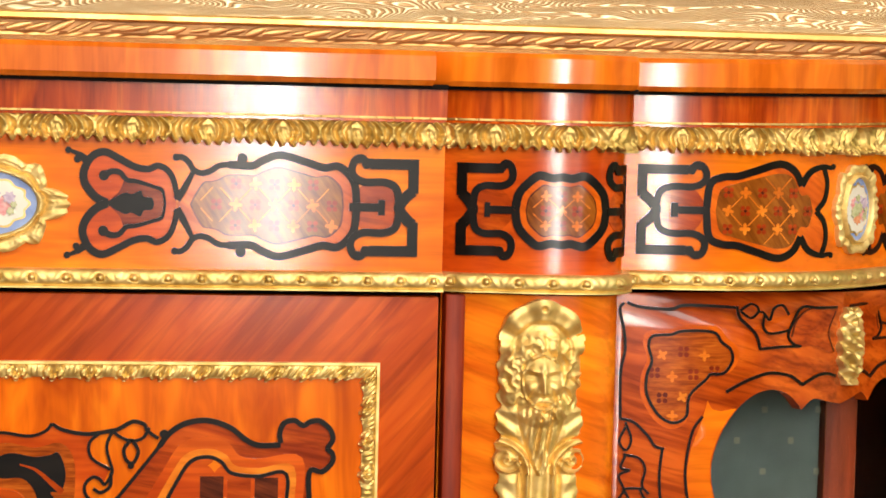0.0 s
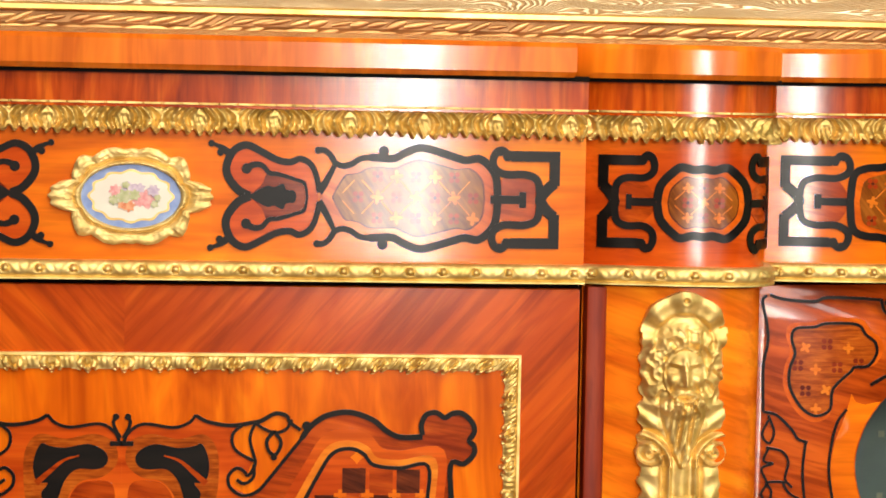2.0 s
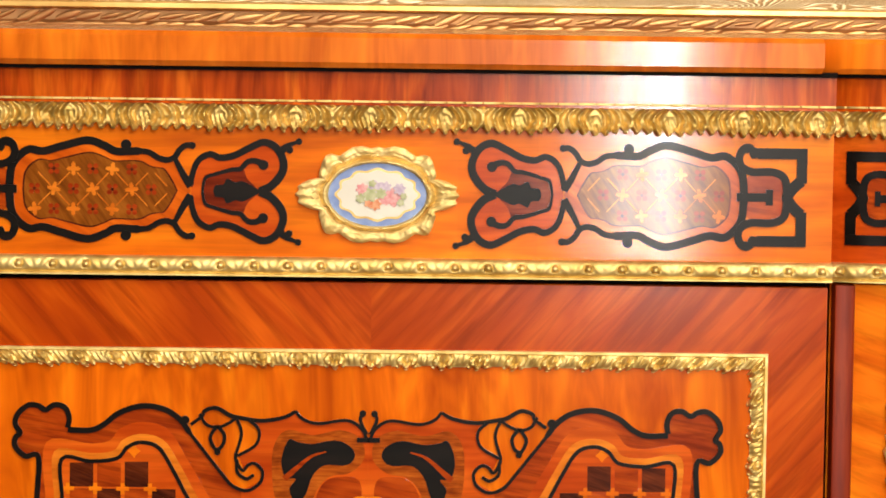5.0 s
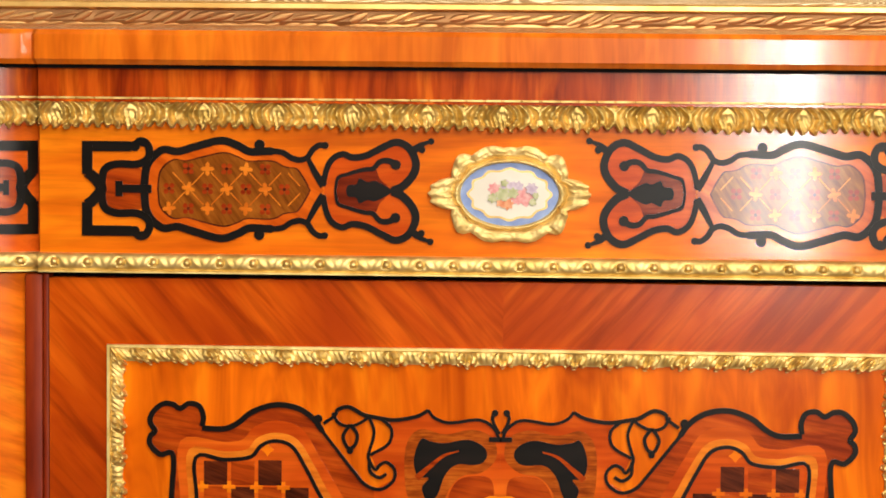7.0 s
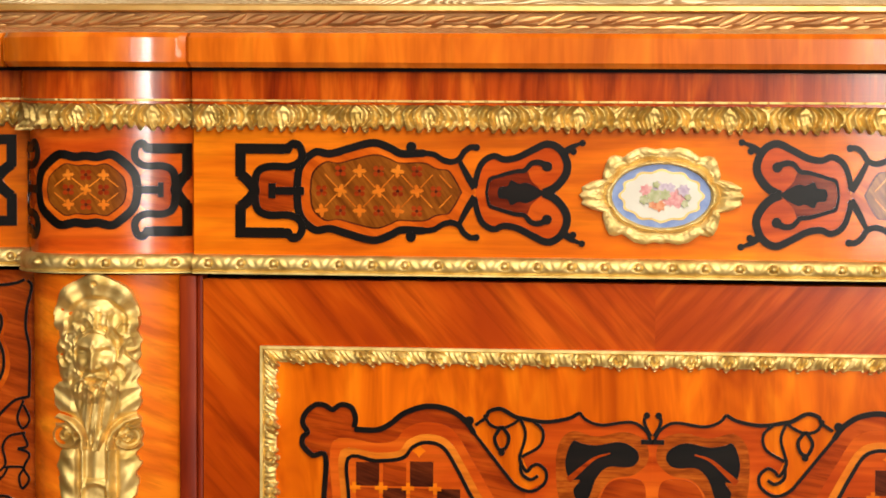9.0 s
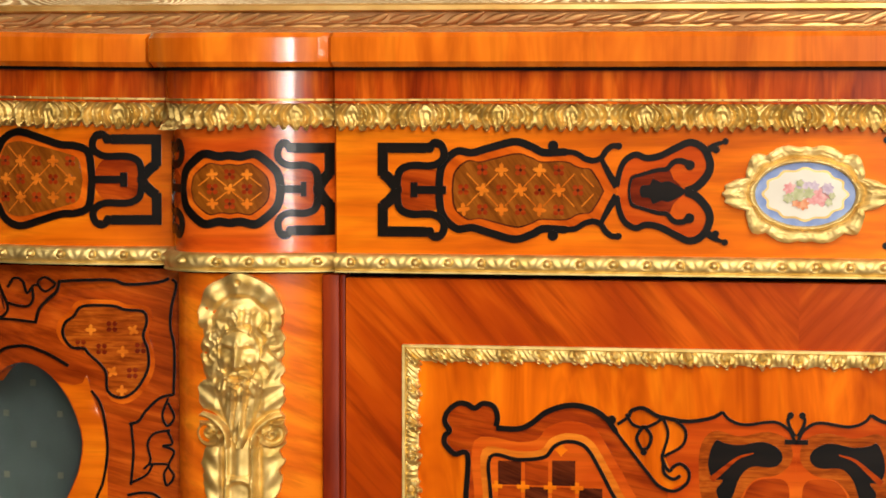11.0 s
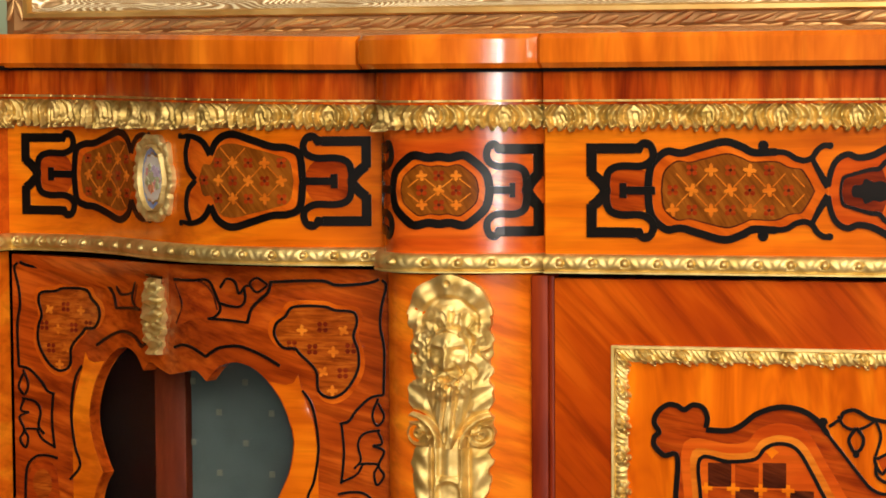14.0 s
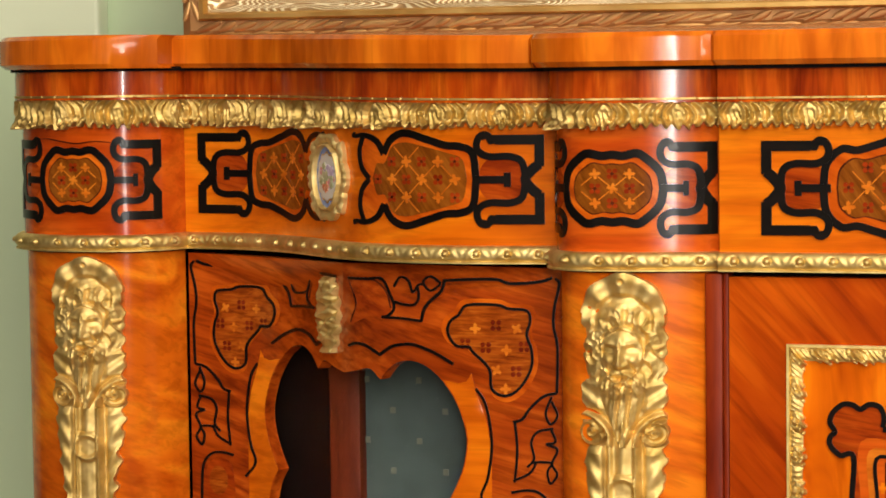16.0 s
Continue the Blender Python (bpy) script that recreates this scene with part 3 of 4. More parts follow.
        for e in rim:
            for v in e.verts:
                if v not in low:
                    q = verts[top.index(v)]
                    low[v] = bm.verts.new(self.put(q.x, q.y, level - thick))
        for e in rim:
            a, b = e.verts
            bm.faces.new((a, b, low[b], low[a]))
        return part(name, bm, material, parent or self.parent, label)


from mathutils.geometry import delaunay_2d_cdt as cdt

EBONY_LEVEL = 0.0012


def both(strokes, up=True):
    """The strokes and their mirror images below the middle line."""
    out = list(strokes)
    for st in strokes:
        if len(st) == 3:
            out.append((st[0], -st[1], st[2]))
        else:
            out.append(([(p[0], -p[1]) for p in st[0]], st[1]))
    return out


def moved(strokes, du, sx=1.0, sy=1.0):
    return [(du + sx * st[0], st[1] * sy, st[2]) if len(st) == 3 else ([(du + sx * p[0], p[1] * sy) for p in st[0]], st[1]) for st in strokes]


def bracket():
    """The strapwork bracket that ends each motif; it starts at 0 and joins the oval at 50."""
    bar = ([(35, 33.5), (20, 33.5), (0, 33.5)], 8.2)
    post = ([(0, 37.6), (0, 24), (0, 11)], 8.2)
    neck = (spline([(0, 13), (5, 9), (10, 3), (11.5, -1)], 5), 8.6)
    scroll = (spline([(37, 31), (41, 37.5), (46.5, 36.5), (49.5, 30), (47.5, 23.5), (39, 19.4), (23, 19.4), (13.5, 14.5), (11, 0)], 6), 6.0)
    return both([bar, post, neck, scroll, (37.5, 33.8, 4.2), (44, 36.5, 3.0)]) + [([(24, 0), (51, 0)], 6.4), ([(22.5, 0), (28.0, 0)], 12.0)]


def star(u, v, r, points=8, inner=0.55):
    return [(u + (r if k % 2 == 0 else r * inner) * math.cos(math.pi * k / points), v + (r if k % 2 == 0 else r * inner) * math.sin(math.pi * k / points)) for k in range(2 * points)]


DARKRED = wood("dark_red_inlay", (0.13, 0.014, 0.004), (0.20, 0.022, 0.005), (0.27, 0.035, 0.007), 90, 200, 30, figure=0.4)
PETAL = wood("red_petal_inlay", (0.24, 0.022, 0.003), (0.32, 0.032, 0.004), (0.40, 0.05, 0.006), 90, 200, 30, figure=0.4)


def leaf_cross(u, v, r, lean=0.0):
    """A small cross of four pointed, notched leaves."""
    ring = []
    for k in range(32):
        a = 2 * math.pi * k / 32
        q = abs(math.cos(2 * (a - lean)))
        ring.append((u + r * (0.45 + 0.55 * q ** 1.6 - 0.10 * (k % 2)) * math.cos(a), v + r * (0.45 + 0.55 * q ** 1.6 - 0.10 * (k % 2)) * math.sin(a)))
    return ring


def trellis(draw, field, cells, step=(15.0, 16.0), r=5.0, origin=(0, 0)):
    """Alternate stars and dark four-petalled flowers on a diamond trellis, kept inside the field's outline."""
    def within(u, v, m):
        def one(x, y):
            hit = False
            for (x1, y1), (x2, y2) in zip(field, field[1:] + field[:1]):
                if (y1 > y) != (y2 > y) and x < (x2 - x1) * (y - y1) / (y2 - y1) + x1:
                    hit = not hit
            return hit
        return all(one(u + dx, v + dy) for dx, dy in ((m, 0), (-m, 0), (0, m), (0, -m)))
    lines = []
    for i in range(-cells, cells + 1):
        for j in range(-3, 4):
            u, v = origin[0] + i * step[0], origin[1] + j * step[1]
            if (i + j) % 2 == 0:
                if within(u, v, r * 0.9):
                    draw.sheet("star_inlay", leaf_cross(u, v, r, 0.12 * ((i * 7 + j * 5) % 5 - 2)), ORANGE, 0.0012, grid=30)
                for sx in (-1, 1):
                    a, b = (u + sx * r * 0.5, v + r * 0.5), (u + sx * (step[0] - r * 0.5), v + step[1] - r * 0.5)
                    if within(*a, 1) and within(*b, 1):
                        lines.append(([a, b], 0.9))
            elif within(u, v, r * 0.7):
                draw.ribbons("flower_inlay", [(u + dx, v + dy, 2.0) for dx, dy in ((2.3, 2.3), (-2.3, 2.3), (2.3, -2.3), (-2.3, -2.3))], PETAL, 0.0012)
                draw.ribbons("flower_heart", [(u, v, 1.3)], DARKWOOD, 0.0014)
    if lines:
        tagged(draw.ribbons("trellis_stringing", lines, ORANGE, 0.00105), kind="stuff")


def closed_from_upper(upper):
    """A closed outline from its upper half, given from one end of the middle line to the other."""
    up = [tuple(q) for q in spline(upper, 6)]
    return up + [(u, -v) for u, v in up[::-1][1:-1]]


def shrink(ring, du, dv):
    cu = (max(q[0] for q in ring) + min(q[0] for q in ring)) / 2
    hu, hv = (max(q[0] for q in ring) - min(q[0] for q in ring)) / 2, max(abs(q[1]) for q in ring)
    return [(cu + (u - cu) * (1 - du / hu), v * (1 - dv / hv)) for u, v in ring]


def frieze_motif(draw):
    """Half of the middle frieze; u counts from the medallion outwards."""
    k = 0.4454
    P = lambda *q: [((905 - x) * k, v * k) for x, v in q]
    oval = P((258, 0), (264, 43), (290, 69), (318, 67), (350, 76), (395, 87), (425, 78), (446, 68), (480, 69), (503, 67), (520, 57), (535, 53), (550, 50), (565, 26), (577, 0))
    ring = closed_from_upper(oval)
    draw.sheet("oval_inlay", ring, BORDER, 0.0004)
    draw.sheet("oval_line", shrink(ring, 10.2, 9.0), DARKWOOD, 0.0007)
    field = shrink(ring, 11.6, 10.2)
    draw.sheet("oval_field", field, BURR, 0.0009)
    trellis(draw, field, 6, (15.2, 15.8), 5.7, ((905 - 405) * k, 0.5))
    heart = closed_from_upper(P((577, 0), (582, 38), (592, 56), (610, 65), (628, 59), (652, 63), (680, 77), (705, 87), (727, 77), (739, 53), (736, 32), (718, 10), (704, 0)))
    draw.sheet("shield_inlay", heart, COLUMN, 0.0004)
    inner = closed_from_upper(P((597, 0), (598, 22), (606, 30), (632, 34), (655, 40), (668, 40), (676, 22), (690, 8), (694, 0)))
    draw.sheet("shield_field", inner, DARKRED, 0.0007)
    draw.sheet("shield_shell", closed_from_upper(P((616, 0), (620, 10), (634, 12), (640, 22), (655, 16), (668, 18), (692, 6), (702, 0))), EBONY, 0.0010)
    for sg in (-1, 1):
        draw.sheet("curl_inlay", [((905 - 690) * k + 4.8 * math.cos(a), sg * 24 * k + 5.2 * math.sin(a)) for a in np.linspace(0, 2 * math.pi, 19)[:-1]], COLUMN, 0.0013)
    edge = (lambda t: 6.2 if t < 0.75 else 4.6)
    strokes = [(spline(oval[:12], 6), edge),
               (spline(P((520, 57), (535, 54), (548, 59), (557, 72), (568, 80), (578, 80)), 6), 4.6),
               (spline(P((548, 58), (556, 42), (566, 24), (577, 8)), 6), lambda t: 3.5 + 3 * t),
               (spline(P((575, 8), (582, 38), (592, 56), (610, 65), (628, 59), (652, 63), (680, 77), (705, 87), (727, 77), (739, 53), (736, 32), (718, 10), (698, 0)), 6), lambda t: 4.4 + 2.4 * t),
               ]
    strokes += [(spline(P((732, 70), (745, 80), (752, 84), (765, 89)), 4), lambda t: 6.4 - 4 * t),
               (spline(P((704, 48), (690, 54), (676, 52), (664, 40), (648, 38), (620, 30), (602, 22), (597, 0)), 6), lambda t: 5.2 - 3.2 * t),
               ((905 - 463) * k, 80 * k, 4.2), ((905 - 579) * k, 80 * k, 2.8), ((905 - 766) * k, 89 * k, 2.6), ((905 - 704) * k, 47 * k, 4.0), ((905 - 750) * k, 74 * k, 2.8)]
    start = (905 - 148) * k - 4
    draw.ribbons("ebony_strapwork", both(strokes) + moved(bracket(), start, -1.0), EBONY, EBONY_LEVEL, "black ebony strapwork inlay")
    draw.sheet("bracket_fill", closed_from_upper([(start - 13, 0), (start - 16, 14), (start - 24, 17), (start - 40, 17), (start - 48, 8), (start - 50, 0)]), REDWOOD, 0.0005)


ZF = 0.9746
for turn, tall in ((-1, 0.995), (1, 1.03)):
    draw = Inlay(MIDDLE, MIDDLE_HALF, ZF, friezes[MIDDLE], 0.0, turn, tall)
    frieze_motif(draw)


def column_motif(draw, swell=1.0, shift=0.0):
    ring = closed_from_upper([(-37, 0), (-34, 14), (-24, 25), (-17.5, 28.6), (-8, 26.5), (0, 27.5), (8, 26.5), (17.5, 28.6), (24, 25), (34, 14), (37, 0)])
    ring = [(u * swell + shift, v) for u, v in ring]
    draw.sheet("oval_inlay", ring, BORDER, 0.0004)
    draw.sheet("oval_line", shrink(ring, 8.2, 7.2), DARKWOOD, 0.0006)
    field = shrink(ring, 9.2, 8.2)
    draw.sheet("oval_field", field, BURR, 0.0008)
    trellis(draw, field, 3, (12.6 * swell, 12), 4.8, (shift, 0))
    for sg in (-1, 1):
        draw.sheet("bracket_fill", closed_from_upper([(sg * 71, 0), (sg * 69, 14), (sg * 62, 17), (sg * 50, 17), (sg * 40, 8), (sg * 38, 0)]), REDWOOD, 0.0005)
    loop = ring + ring[:1]
    draw.ribbons("ebony_strapwork", [(loop, 7.0)] + moved(bracket(), -80, 0.82) + moved(bracket(), 80, -0.82), EBONY, EBONY_LEVEL, "black ebony strapwork inlay")


def s_at(front, x):
    """The length along the front at which it stands at x."""
    k = int(np.argmin(np.abs(front.p[:, 0] - x)))
    return float(front.s[k])


column_motif(Inlay(COL_R, s_at(COL_R, 0.4445) + 0.007, ZF, friezes[COL_R], 0, 1, 0.985))
column_motif(Inlay(COL_L, s_at(COL_L, -0.4560) - 0.002, ZF, friezes[COL_L], 0, 1, 0.985, 1.03), 1.08, 2.0)
column_motif(Inlay(END_R, s_at(END_R, 1.0), ZF, friezes[END_R], 0, 1, 0.985))
column_motif(Inlay(END_L, s_at(END_L, -1.008), ZF, friezes[END_L], 0, 1, 0.985))


def side_motif(draw):
    """Half of a side frieze; u counts from its medallion outwards."""
    upper = [(153, 0), (150, 22), (139, 28), (126, 29), (109, 34), (88, 39.5), (72, 35), (65, 23), (56, 32), (42, 37), (34, 26), (38, 10), (47, 0)]
    ring = closed_from_upper(upper)
    draw.sheet("oval_inlay", ring, BORDER, 0.0004)
    body = closed_from_upper([(145, 0), (141, 17), (128, 22.5), (106, 28), (88, 31.5), (74, 28), (66, 14), (57, 13), (52, 0)])
    draw.sheet("oval_field", body, BURR, 0.0008)
    trellis(draw, body, 4, (15.2, 15.2), 5.4, (104, 0))
    cut = [(spline([(153, 0), (150, 22), (139, 28), (126, 29), (109, 34), (88, 39.5), (73, 34), (65, 22)], 6), 6.4),
           (spline([(65, 22), (56, 33), (42, 37.5), (30, 36.5)], 6), lambda t: 6.4 - 3 * t),
           (spline([(40, 36), (35.5, 24), (38, 10), (48, 0)], 6), 5.0), (27.5, 37.5, 2.5)]
    draw.ribbons("ebony_strapwork", both(cut) + moved(bracket(), 207, -1.08), EBONY, EBONY_LEVEL, "black ebony strapwork inlay")
    draw.sheet("bracket_fill", closed_from_upper([(193, 0), (190, 14), (182, 17), (164, 17), (156, 8), (153, 0)]), REDWOOD, 0.0005)


for f in (SIDE_L, SIDE_R):
    for turn in (-1, 1):
        side_motif(Inlay(f, f.length / 2, ZF + 0.0045 if f is SIDE_L else ZF, friezes[f], 0, turn))

# an old crack across the end column
crack = Inlay(END_L, s_at(END_L, -1.008), ZF, friezes[END_L])
crack.ribbons("veneer_crack", [(spline([(-48, 37), (-30, 38.5), (-12, 36), (4, 34), (22, 36), (40, 34.5)], 6), lambda t: 0.5 + 0.7 * math.sin(math.pi * t))], DARKWOOD, 0.0009, "dark crack in the veneer")

# ---- the centre door's great panel ----
class Flat(Inlay):
    def put(self, u, v, d):
        return Vector((-0.0050 + self.turn * u / 1000, -0.0012 - d, self.z0 + v / 1000))


OUTLINE = [(262, -140), (261, -75), (259.5, -37), (270, -36), (278, -28), (277.5, -21), (274, -17.5), (278, -10), (275.5, -2), (267.5, 4.5), (260, 4.2), (254, 1), (247, 5), (239, 3), (235.5, -5), (236.5, -13)]
WAVE = [(236.5, -14.5), (219, -14.8), (208, -10), (196.5, -1), (178.6, 4.8), (161, 2.4), (148, -6), (140, -17), (129, -31), (115.6, -48), (106.6, -58), (95, -61.5), (85, -55), (83.5, -46), (89.5, -40), (95, -41.6), (99, -45.6), (104, -38), (104.4, -32)]
FIELD = [(240, -140), (240.5, -75), (241.4, -38), (219, -39.5), (198, -37), (189.7, -28), (178.5, -24), (165, -28.3), (153.7, -46), (142, -68), (128, -88), (110, -110), (95, -140)]
CREST = [(140, -9.5), (131, -3), (129, 1.5), (120, 3.8), (109, -2.0), (102, -3.6), (84.5, -6), (66.6, -3), (57.5, 1.8)]
for turn in (-1, 1):
    draw = Flat(MIDDLE, 0, 0.8, door, 0.0, turn)
    lobes, wave = spline(OUTLINE, 5), spline(WAVE, 5)
    draw.sheet("strap_inlay", [tuple(q) for q in lobes] + [tuple(q) for q in wave[:56]] + [(80, -75), (80, -140)], REDWOOD, 0.0004, grid=60)
    ground = [(94, -4), (84.5, -6), (66.6, -3), (57, 2.2), (51, -4), (39.7, -7.7), (17.5, -5), (4, -12.6), (0.05, -20), (0.05, -140), (100, -140), (100, -62), (85, -54), (84, -45), (89, -40), (98, -45), (103, -33), (89, -25.4), (86, -14)]
    draw.sheet("crest_ground", ground, COLUMN, 0.00055, grid=60)
    field = [tuple(q) for q in spline(FIELD, 5)]
    outer = [(240 + 6.5, -140), (247, -75), (247.5, -32), (219, -33), (201, -31), (193, -22), (178.5, -17.5), (161, -22.5), (147.5, -43), (135, -66), (121, -87), (103, -108), (88, -140)]
    mid_band = [tuple(q) for q in spline([(254, -140), (254, -75), (254, -25), (219, -25.5), (204, -23), (195, -13), (178.5, -8), (158, -13.5), (142, -38), (128, -62), (114, -85), (96, -105), (82, -140)], 5)]
    draw.sheet("strap_band", mid_band, COLUMN, 0.0007, grid=60)
    draw.sheet("strap_edging", [tuple(q) for q in spline(outer, 5)], ORANGE, 0.0010, grid=60)
    draw.sheet("parquetry_ground", field, COLUMN, 0.0013, grid=60)
    # parquetry squares
    edge_at = lambda u: np.interp(u, [95, 110, 128, 142, 153.7, 165, 178.5, 189.7, 198, 219, 241], [-140, -110, -88, -68, -46, -28.3, -24, -28, -37, -39.5, -38])
    size, crossed = 21.6, set()
    for i in range(6):
        for j in range(3):
            u0, v0 = 236.5 - i * size, -39.5 - j * size
            if edge_at(u0 - size) < v0 - 8 or edge_at(u0) < v0 - 8 or u0 - size < 150 - 14 * j:
                continue
            top = min(v0, edge_at(u0) - 1.6, edge_at(u0 - size) - 1.6)
            dark = (i + j) % 2 == 0
            draw.sheet("parquetry_square", [(u0 - 1.5, top), (u0 - size + 1.5, top), (u0 - size + 1.5, v0 - size + 1.5), (u0 - 1.5, v0 - size + 1.5)], DARKWOOD if dark else REDWOOD, 0.0016, grid=60)
            for cu, cv in ((u0 - size, v0 - size), (u0, v0 - size)):
                if (round(cu), round(cv)) in crossed:
                    continue
                crossed.add((round(cu), round(cv)))
                draw.sheet("cross_inlay", [(cu + a, cv + b) for a, b in ((-5, 1.6), (-1.6, 1.6), (-1.6, 4.5), (1.6, 4.5), (1.6, 1.6), (5, 1.6), (5, -1.6), (1.6, -1.6), (1.6, -4.5), (-1.6, -4.5), (-1.6, -1.6), (-5, -1.6))], SATIN, 0.0019, grid=60)
    draw.sheet("cross_cap", star(184.5, -31, 5.5, 4, 0.6), SATIN, 0.0019, grid=60)
    # black leaf with its brown halo
    halo = spline([(63, -13), (44, -17), (22, -13), (6, -20), (3.5, -36), (15, -47), (30, -50), (40, -60), (52, -84), (72, -70), (76, -40), (73, -22)], 5, True)
    draw.sheet("leaf_halo", halo, TREFOIL, 0.0008, grid=60)
    leaf = spline([(62, -20.5), (56, -22.5), (44, -24), (26, -21), (14, -26), (10.5, -33), (14, -39), (21, -41), (35, -41), (44, -50), (50, -66), (58, -69), (62, -60), (57, -52), (65, -51), (68.5, -40), (66.5, -28)], 5, True)
    draw.sheet("ebony_leaf", leaf, EBONY, 0.0012, grid=60)
    draw.sheet("petal", spline([(8, -52), (22, -50), (34, -54), (41, -68), (40, -90), (10, -90), (5, -66)], 5, True), REDWOOD, 0.0014, grid=60)
    draw.sheet("petal_heart", spline([(0.05, -66), (10, -66), (16, -74), (16, -95), (0.05, -95)], 5), SATIN, 0.0018, grid=60)
    draw.ribbons("leaf_vein", [(spline([(33, -30), (45, -34), (56, -43), (66, -52)], 5), lambda t: 1.0 + 4 * t)], REDWOOD, 0.0016)
    strokes = [(lobes, 4.2), (wave, lambda t: 4.4 if t < 0.38 else 2.6), (field, 3.0), (spline(CREST, 6), lambda t: 2.6 if t < 0.2 else 3.4 - 1.2 * abs(t - 0.5)),
               (spline([(57.5, 2.2), (52, -4), (39.7, -7.7), (17.5, -5), (6, -11), (1.2, -20)], 6), 2.4),
               ([(-0.5, -20.5), (9, -20.5)], 3.6),
               (spline([(1, -16), (5, -9), (6.5, -3), (3.5, 0.5)], 5), 2.6), (4.6, 0.5, 2.6),
               ]
    strokes += [(spline([(133, -1), (128, -9), (119, -11.5), (110, -8), (104, -3.5)], 6), 2.4),
               (spline([(119, -10), (124.5, -19), (122, -27), (119, -29), (115, -26), (113.4, -18), (119, -10)], 5), 2.8), (119, -31, 2.6), (144.5, -6.0, 3.6),
               (spline([(104.5, -3), (100, -16), (104, -32)], 6), 2.4), (spline([(96, -4), (86.5, -13), (88.6, -25), (103, -34)], 6), 2.4),
               (spline([(103.5, -37), (103, -47), (96, -52), (90, -49)], 6), 2.6)]
    draw.ribbons("ebony_stringing", strokes, EBONY, 0.0021, "black ebony stringing")

# ---- the glazed side doors ----
HOLE = [(0, -93), (20, -89.5), (40, -86), (54, -94.5), (66, -83), (78, -77.5), (90, -76.5), (104, -80.5), (119, -92), (132, -110.5), (139.5, -131.5), (141, -147), (137.5, -166), (130, -184), (124, -195)]
HOLE_LOW = [(124, -195), (134, -212), (139, -240), (136, -280), (136, -640), (100, -680), (0, -690)]
for f in (SIDE_L, SIDE_R):
    mirror = 1 if f is SIDE_R else -1
    for turn in (-1, 1):
        draw = Inlay(f, f.length / 2, 0.9, cabinet, -0.003, turn)
        hole = [tuple(q) for q in spline(HOLE[:4], 6)][:-1] + [tuple(q) for q in spline(HOLE[3:], 6)][:-1] + [tuple(q) for q in spline(HOLE_LOW[:4], 4)] + HOLE_LOW[4:]
        hole[0] = (0.02, hole[0][1])
        hole[-1] = (0.02, hole[-1][1])
        ring = [(0.02, 4.0), (225.3, 4.0), (225.3, -790), (0.02, -790)] + hole[::-1]
        leaf_ob = draw.sheet("side_door_leaf", ring, DOORWOOD, 0.0, grid=8, thick=0.012, label="glazed side door leaf of red-orange veneer")
        draw.parent = leaf_ob
        draw.base = -0.003
        # paler border round the glass and along the edge
        near = [(u, v) for u, v in hole if v > -300 and u > 117]
        draw.sheet("pale_border", [(u + 1.2, v + 0.3) for u, v in near] + [(163, -300), (163, -150), (159, -125), (150, -101), (146, -85), (142, -92), (134, -94), (124, -92)], SATIN, 0.0004, grid=10)
        tre = [(226 - s, h) for s, h in ((82.6, -27), (57, -26.6), (47, -29.7), (31.5, -31.3), (28.5, -40), (31.6, -52), (27.7, -64), (28, -80), (38, -97), (50.6, -103.8), (62, -98), (64, -81), (78, -67), (82, -62.6), (93.4, -61.5), (100.6, -51), (98.4, -41.4), (90.5, -35.4))]
        cu, cv = 226 - 60, -62
        rim_ring = [(cu + (u - cu) * 1.15, cv + (v - cv) * 1.13) for u, v in spline(tre, 4, True)]
        draw.sheet("trefoil_edging", rim_ring, BORDER, 0.0004, grid=10)
        tre_ring = [tuple(q) for q in spline(tre, 4, True)]
        draw.sheet("trefoil_field", tre_ring, TREFOIL, 0.0008, grid=10)
        for n, (su, sv) in enumerate(((150, -47), (168, -44), (186, -47), (159, -63), (177, -65), (192, -62), (168, -82), (185, -83), (176, -98), (141, -60))):
            if n % 2 == 0:
                draw.sheet("star_inlay", leaf_cross(su, sv, 5.2, 0.5 * (n % 4)), ORANGE, 0.0012, grid=30)
            else:
                draw.ribbons("flower_inlay", [(su + dx, sv + dy, 2.1) for dx, dy in ((2.5, 2.5), (-2.5, 2.5), (2.5, -2.5), (-2.5, -2.5))], DARKRED, 0.0012)
        draw.sheet("heart_inlay", [tuple(q) for q in spline([(8, -10), (30, -8), (50, -9), (62, -18), (68, -32), (62, -40), (40, -41), (14, -48), (24, -30), (16, -18)], 4, True)], REDWOOD, 0.0004, grid=10)
        draw.ribbons("heart_line", [(spline([(12, -12), (22, -30), (13, -47)], 5), 1.4), (spline([(20, -8), (46, -8), (62, -17), (68, -32)], 5), 1.4)], DARKWOOD, 0.0009)
        draw.sheet("corner_scroll", [tuple(q) for q in spline([(195, -188), (206, -194), (212, -208), (213, -232), (182, -232), (180, -210), (184, -194)], 4, True)], REDWOOD, 0.0004, grid=10)
        draw.sheet("corner_field", [(197 + 10 * math.cos(a), -211 + 14 * math.sin(a)) for a in np.linspace(0, 2 * math.pi, 19)[:-1]], TREFOIL, 0.0007, grid=10)
        W = lambda *q: [(226 - s, h) for s, h in q]
